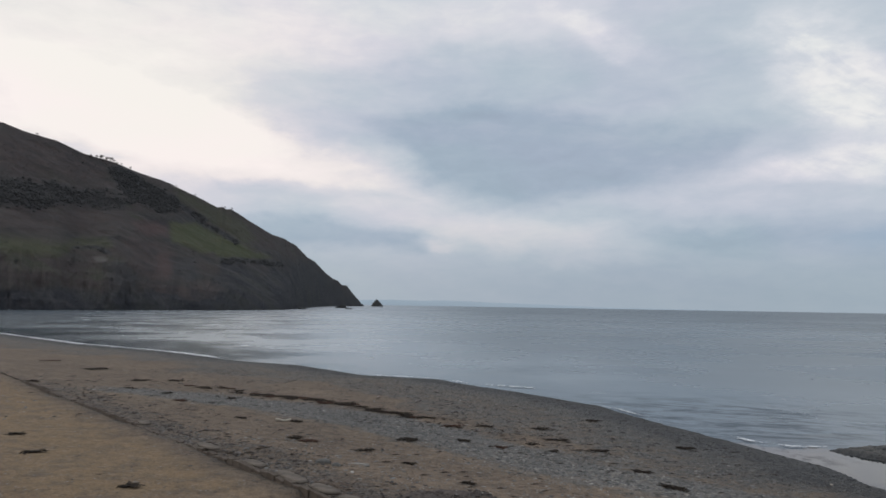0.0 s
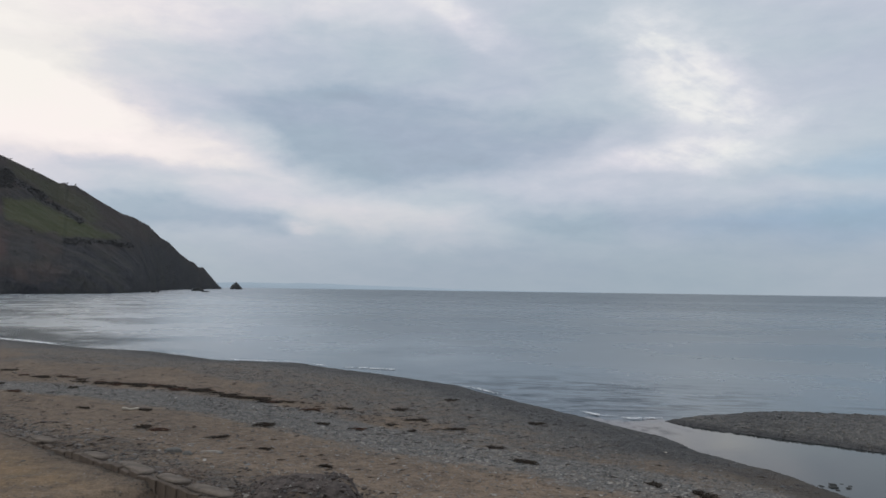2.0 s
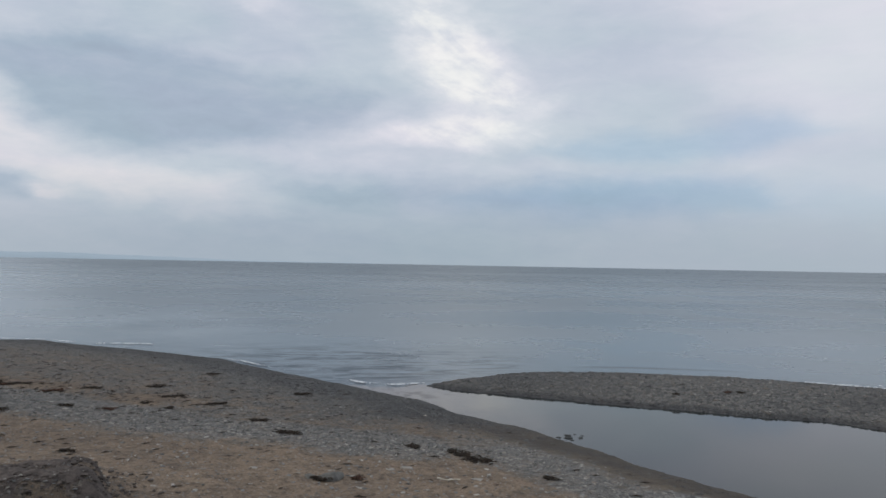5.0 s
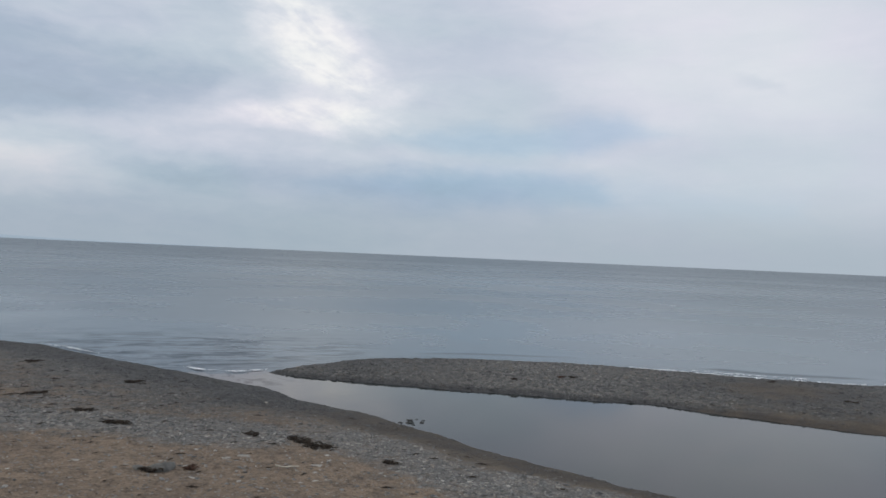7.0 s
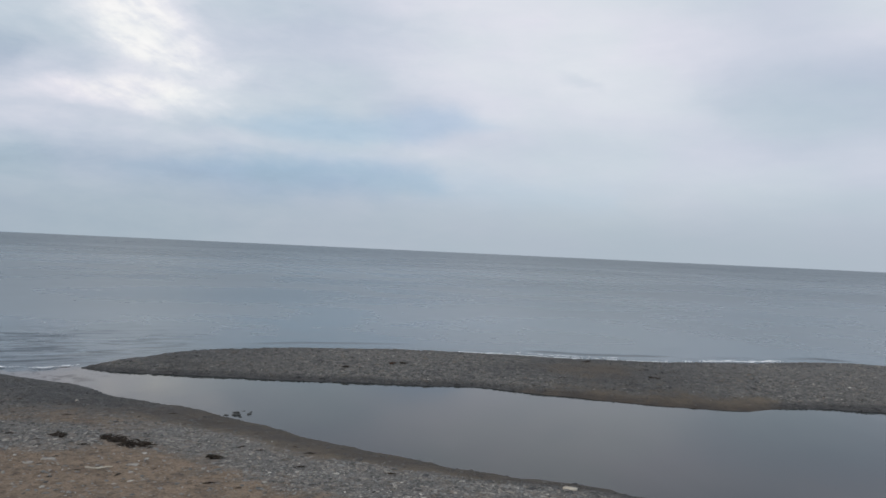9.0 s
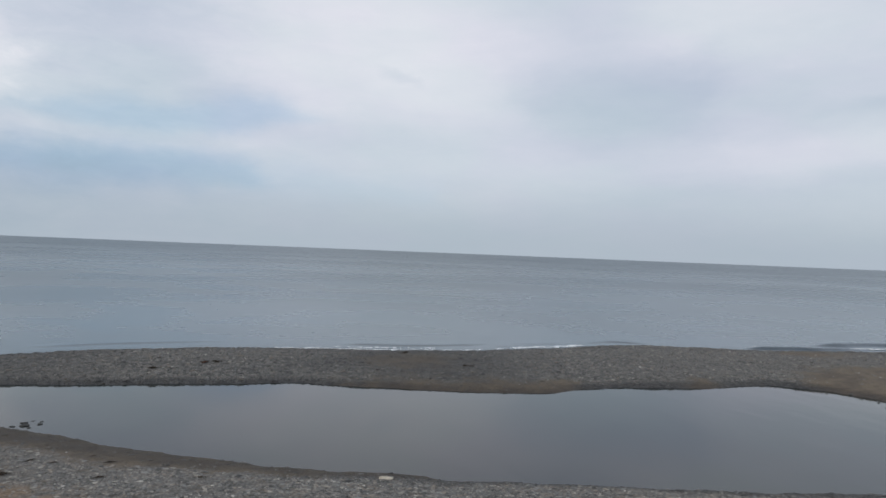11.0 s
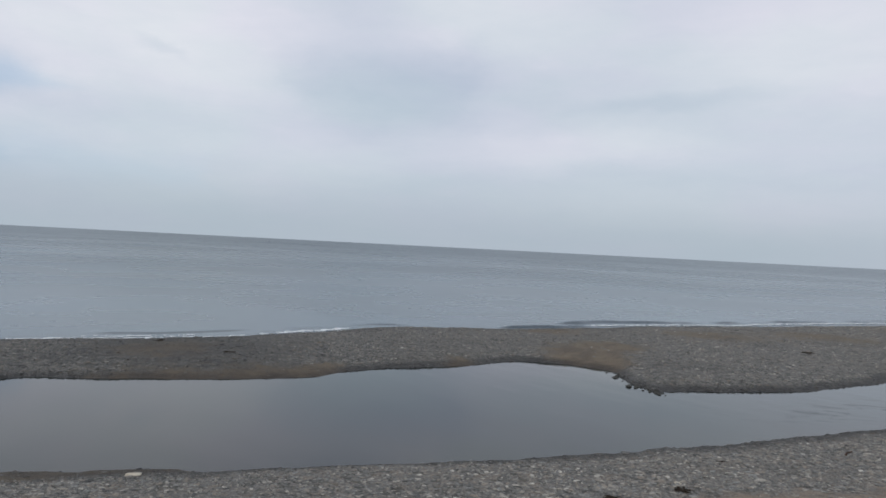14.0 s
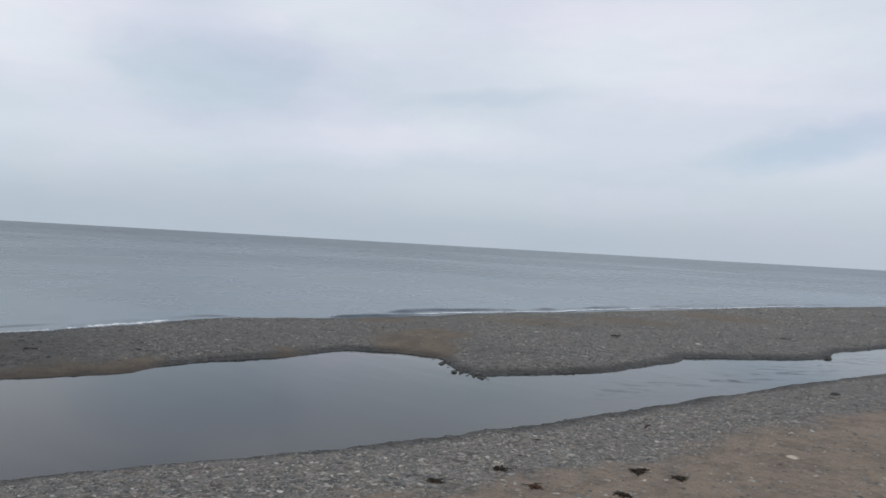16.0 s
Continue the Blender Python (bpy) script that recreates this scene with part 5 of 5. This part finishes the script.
# scraps too many to count
spots, g = scatter(95000, -32, 128, 13.0, 55.0, lambda x, y, z, d, s, sh, li, r: np.where((d > 0.8) & (s < 0), (0.085 * ease(y, 4, 16) + 0.007 + 0.55 * np.clip(li, 0, 1)) * (1 - 0.9 * ease(wall_side(x, y)[0], -0.1, 0.3) * ease(wall_side(x, y)[1], 36, 33)), np.where(s > 0.5, 0.02, 0)) * np.clip(26 / r, 0, 1), 12)
k_ = len(spots)
base = np.array([[-1, -0.16, 0], [0, 0.2, 0.12], [1, 0.1, 0.02], [0.1, -0.22, 0.05], [0, 0, 0.3]])
a = np.arctan2(-spots[:, 0], spots[:, 1]) + g.normal(0, 0.5, k_)
q = base[None] * (0.03 + 0.15 * g.random(k_) ** 4)[:, None, None] * np.array([1, 1, 0.6])
q = np.stack([q[..., 0] * np.cos(a)[:, None] - q[..., 1] * np.sin(a)[:, None], q[..., 0] * np.sin(a)[:, None] + q[..., 1] * np.cos(a)[:, None], q[..., 2] + 0.006], -1) + spots[:, None]
f_ = np.array([[0, 3, 4], [3, 2, 4], [2, 1, 4], [1, 0, 4]])
tagged(new("seaweed_scraps", mesh_of("seaweed_scraps", q.reshape(-1, 3), (f_[None] + (np.arange(k_) * 5)[:, None, None]).reshape(-1, 3), WEED, False)), "dark scraps of dried seaweed strewn on sand", "seaweed", kind="stuff")


# ---- driftwood ----
def stick(x, y, length, thick, mat, turn, label, seed):
    r_ = random.Random(seed)
    bm = bmesh.new()
    last = None
    for i in range(9):
        f_ = i / 8
        c = Vector(((f_ - 0.5) * length, 0.06 * length * math.sin(f_ * 4 + seed), thick * (0.8 + 0.4 * math.sin(f_ * 7 + seed))))
        w_ = thick * (1 - 0.45 * f_) * r_.uniform(0.85, 1.15)
        row = [bm.verts.new(c + Vector((0, math.cos(a_) * w_, math.sin(a_) * w_))) for a_ in (0, 1.05, 2.1, 3.14, 4.19, 5.24)]
        if last:
            for q_ in range(6):
                bm.faces.new((last[q_], row[q_], row[(q_ + 1) % 6], last[(q_ + 1) % 6]))
        else:
            bm.faces.new(row[::-1])
        last = row
    bm.faces.new(last)
    ob = part("driftwood", bm, mat)
    ob.matrix_world = pose(*at_ground(x, y), 0, 0, turn)
    return tagged(ob, label, "driftwood", "driftwood on the beach")


stick(-5.72, 27.9, 0.55, 0.055, CREAM, 8, "short bleached driftwood log on the sand", 1)
wrack(-5.25, 27.85, 0.4, 0.25, WEED, 91, label="clot of seaweed beside a bleached log")
stick(7.9, 14.9, 0.5, 0.022, CREAM, -30, "thin pale driftwood stick on sand", 2)
stick(19.4, -10.4, 0.5, 0.018, CREAM, -50, "thin pale driftwood stick on sand", 3)
stick(16.9, -6.1, 0.4, 0.016, CREAM, 20, "thin pale driftwood stick on sand", 4)
stick(21.5, -7.8, 0.55, 0.03, WEED_RED, -40, "reddish stick caught in the shingle", 5)
stick(28.6, 12.3, 0.45, 0.03, BARK, -60, "dark driftwood stick on the spit", 6)

# broken twigs tangled on the rubble
g = np.random.default_rng(61)
bm = bmesh.new()
for _ in range(70):
    cx, cy = g.normal(-2.2, 0.4), g.normal(16.8, 0.35)
    c_, a_, l_ = Vector((cx, cy, height_at(cx, cy) + g.uniform(0.03, 0.09))), g.uniform(0, 6.28), g.uniform(0.05, 0.16)
    bmesh.ops.create_cone(bm, cap_ends=True, segments=5, radius1=0.008, radius2=0.004, depth=2 * l_, matrix=Matrix.Translation(c_) @ Euler((g.uniform(1.2, 1.9), 0, a_)).to_matrix().to_4x4())
tagged(part("twigs", bm, TWIG), "pale broken twigs tangled on the rubble", "driftwood", kind="stuff")


# ---- breaking wavelets ----
def foam(points, width, seed, bold=0.0, label="line of white foam where wavelets break"):
    pts = np.array(points, float)
    k_ = np.linspace(0, len(pts) - 1, max(12, int(len(pts) * 22)))
    p_ = np.stack([np.interp(k_, np.arange(len(pts)), pts[:, c]) for c in (0, 1)], -1)
    p_ += 0.25 * np.stack([rough(k_ * 3, k_ * 0, 1.0, seed, 3), rough(k_ * 3, k_ * 0 + 9, 1.0, seed, 3)], -1)
    t_ = np.gradient(p_, axis=0)
    t_ /= np.linalg.norm(t_, axis=1)[:, None]
    nrm = np.stack([-t_[:, 1], t_[:, 0]], -1)
    w_ = width * (0.25 + 0.35 * min(bold, 1) + (0.75 - 0.35 * min(bold, 1)) * np.clip(0.5 + rough(k_ * 4, k_ * 0 + 3, 1.3, seed + 1, 4), 0, 1)) * np.minimum(1, np.minimum(k_, k_[-1] - k_) * 2.0 + 0.12)
    across = np.array((-1, -0.7, -0.35, 0, 0.35, 0.7, 1))
    hump = np.array((0.0, 0.04, 0.07, 0.08, 0.06, 0.03, 0.0)) * (1 + 1.2 * bold)
    thick = np.array((0.0, 0.6, 0.95, 1.0, 0.9, 0.55, 0.0))
    vs = np.stack([np.concatenate([p_ + nrm * (w_ * a_)[:, None], (0.03 + h_ * np.minimum(w_, 1.0))[:, None]], -1) for a_, h_ in zip(across, hump)], 1)
    gaps = np.clip(0.62 + bold + 1.3 * rough(k_ * 1.0, k_ * 0 + 5, 0.8, seed + 7, 3), 0, 1)
    th = gaps[:, None] * np.repeat(thick[None], len(k_), 0) * np.minimum(1, w_ / width * 1.5)[:, None]
    ob = new("wave_foam", mesh_of("wave_foam", vs.reshape(-1, 3), sheet_faces(len(k_), 7), FOAM, thick=th))
    return tagged(ob, label, "foam", kind="stuff")


def along_spit(b0, b1, out):
    """A line that far off the spit's seaward edge, between two bearings."""
    b_ = np.arange(b0, b1, 1.5)
    r_ = np.interp(b_, *np.array(SEAWARD).T) + out
    return [polar(float(i), float(j)) for i, j in zip(b_, r_)]


foam(along_spit(43, 68, 0.30), 0.22, 1, 0.25)
foam(along_spit(52, 63, 0.55), 0.34, 8, 0.7)
foam(along_spit(56, 66, 1.5), 0.20, 13, 0.1)
foam(along_spit(70, 100, 0.35), 0.22, 2, 0.15)
foam(along_spit(69.5, 77, 0.9), 0.40, 15, 0.9)
foam(along_spit(86, 122, 2.2), 0.42, 17, 0.85)
foam(along_spit(62, 70, 0.8), 0.26, 23, 0.3)
foam([(11.6, 31.4), (11.8, 30.4), (12.2, 29.8), (12.8, 29.4), (13.6, 29.0), (14.3, 29.2)], 0.22, 3, 0.35)
foam([(-110, 134), (-84, 120), (-61.8, 106.8), (-40.0, 84.9), (-27.0, 75.4), (-18, 66.2)], 0.75, 4, 0.9)
foam([(-17.9, 66.2), (-11.8, 62.6), (-5.6, 55.0), (-0.2, 52.9), (1.9, 49.4)], 0.26, 5, 0.1)
foam([(2.2, 49.3), (3.2, 48.9), (4.6, 48.4), (5.9, 47.5)], 0.34, 21, 0.25)
foam([(6.1, 44.2), (8.2, 40.2), (9.9, 34.4)], 0.18, 6, 0.0)
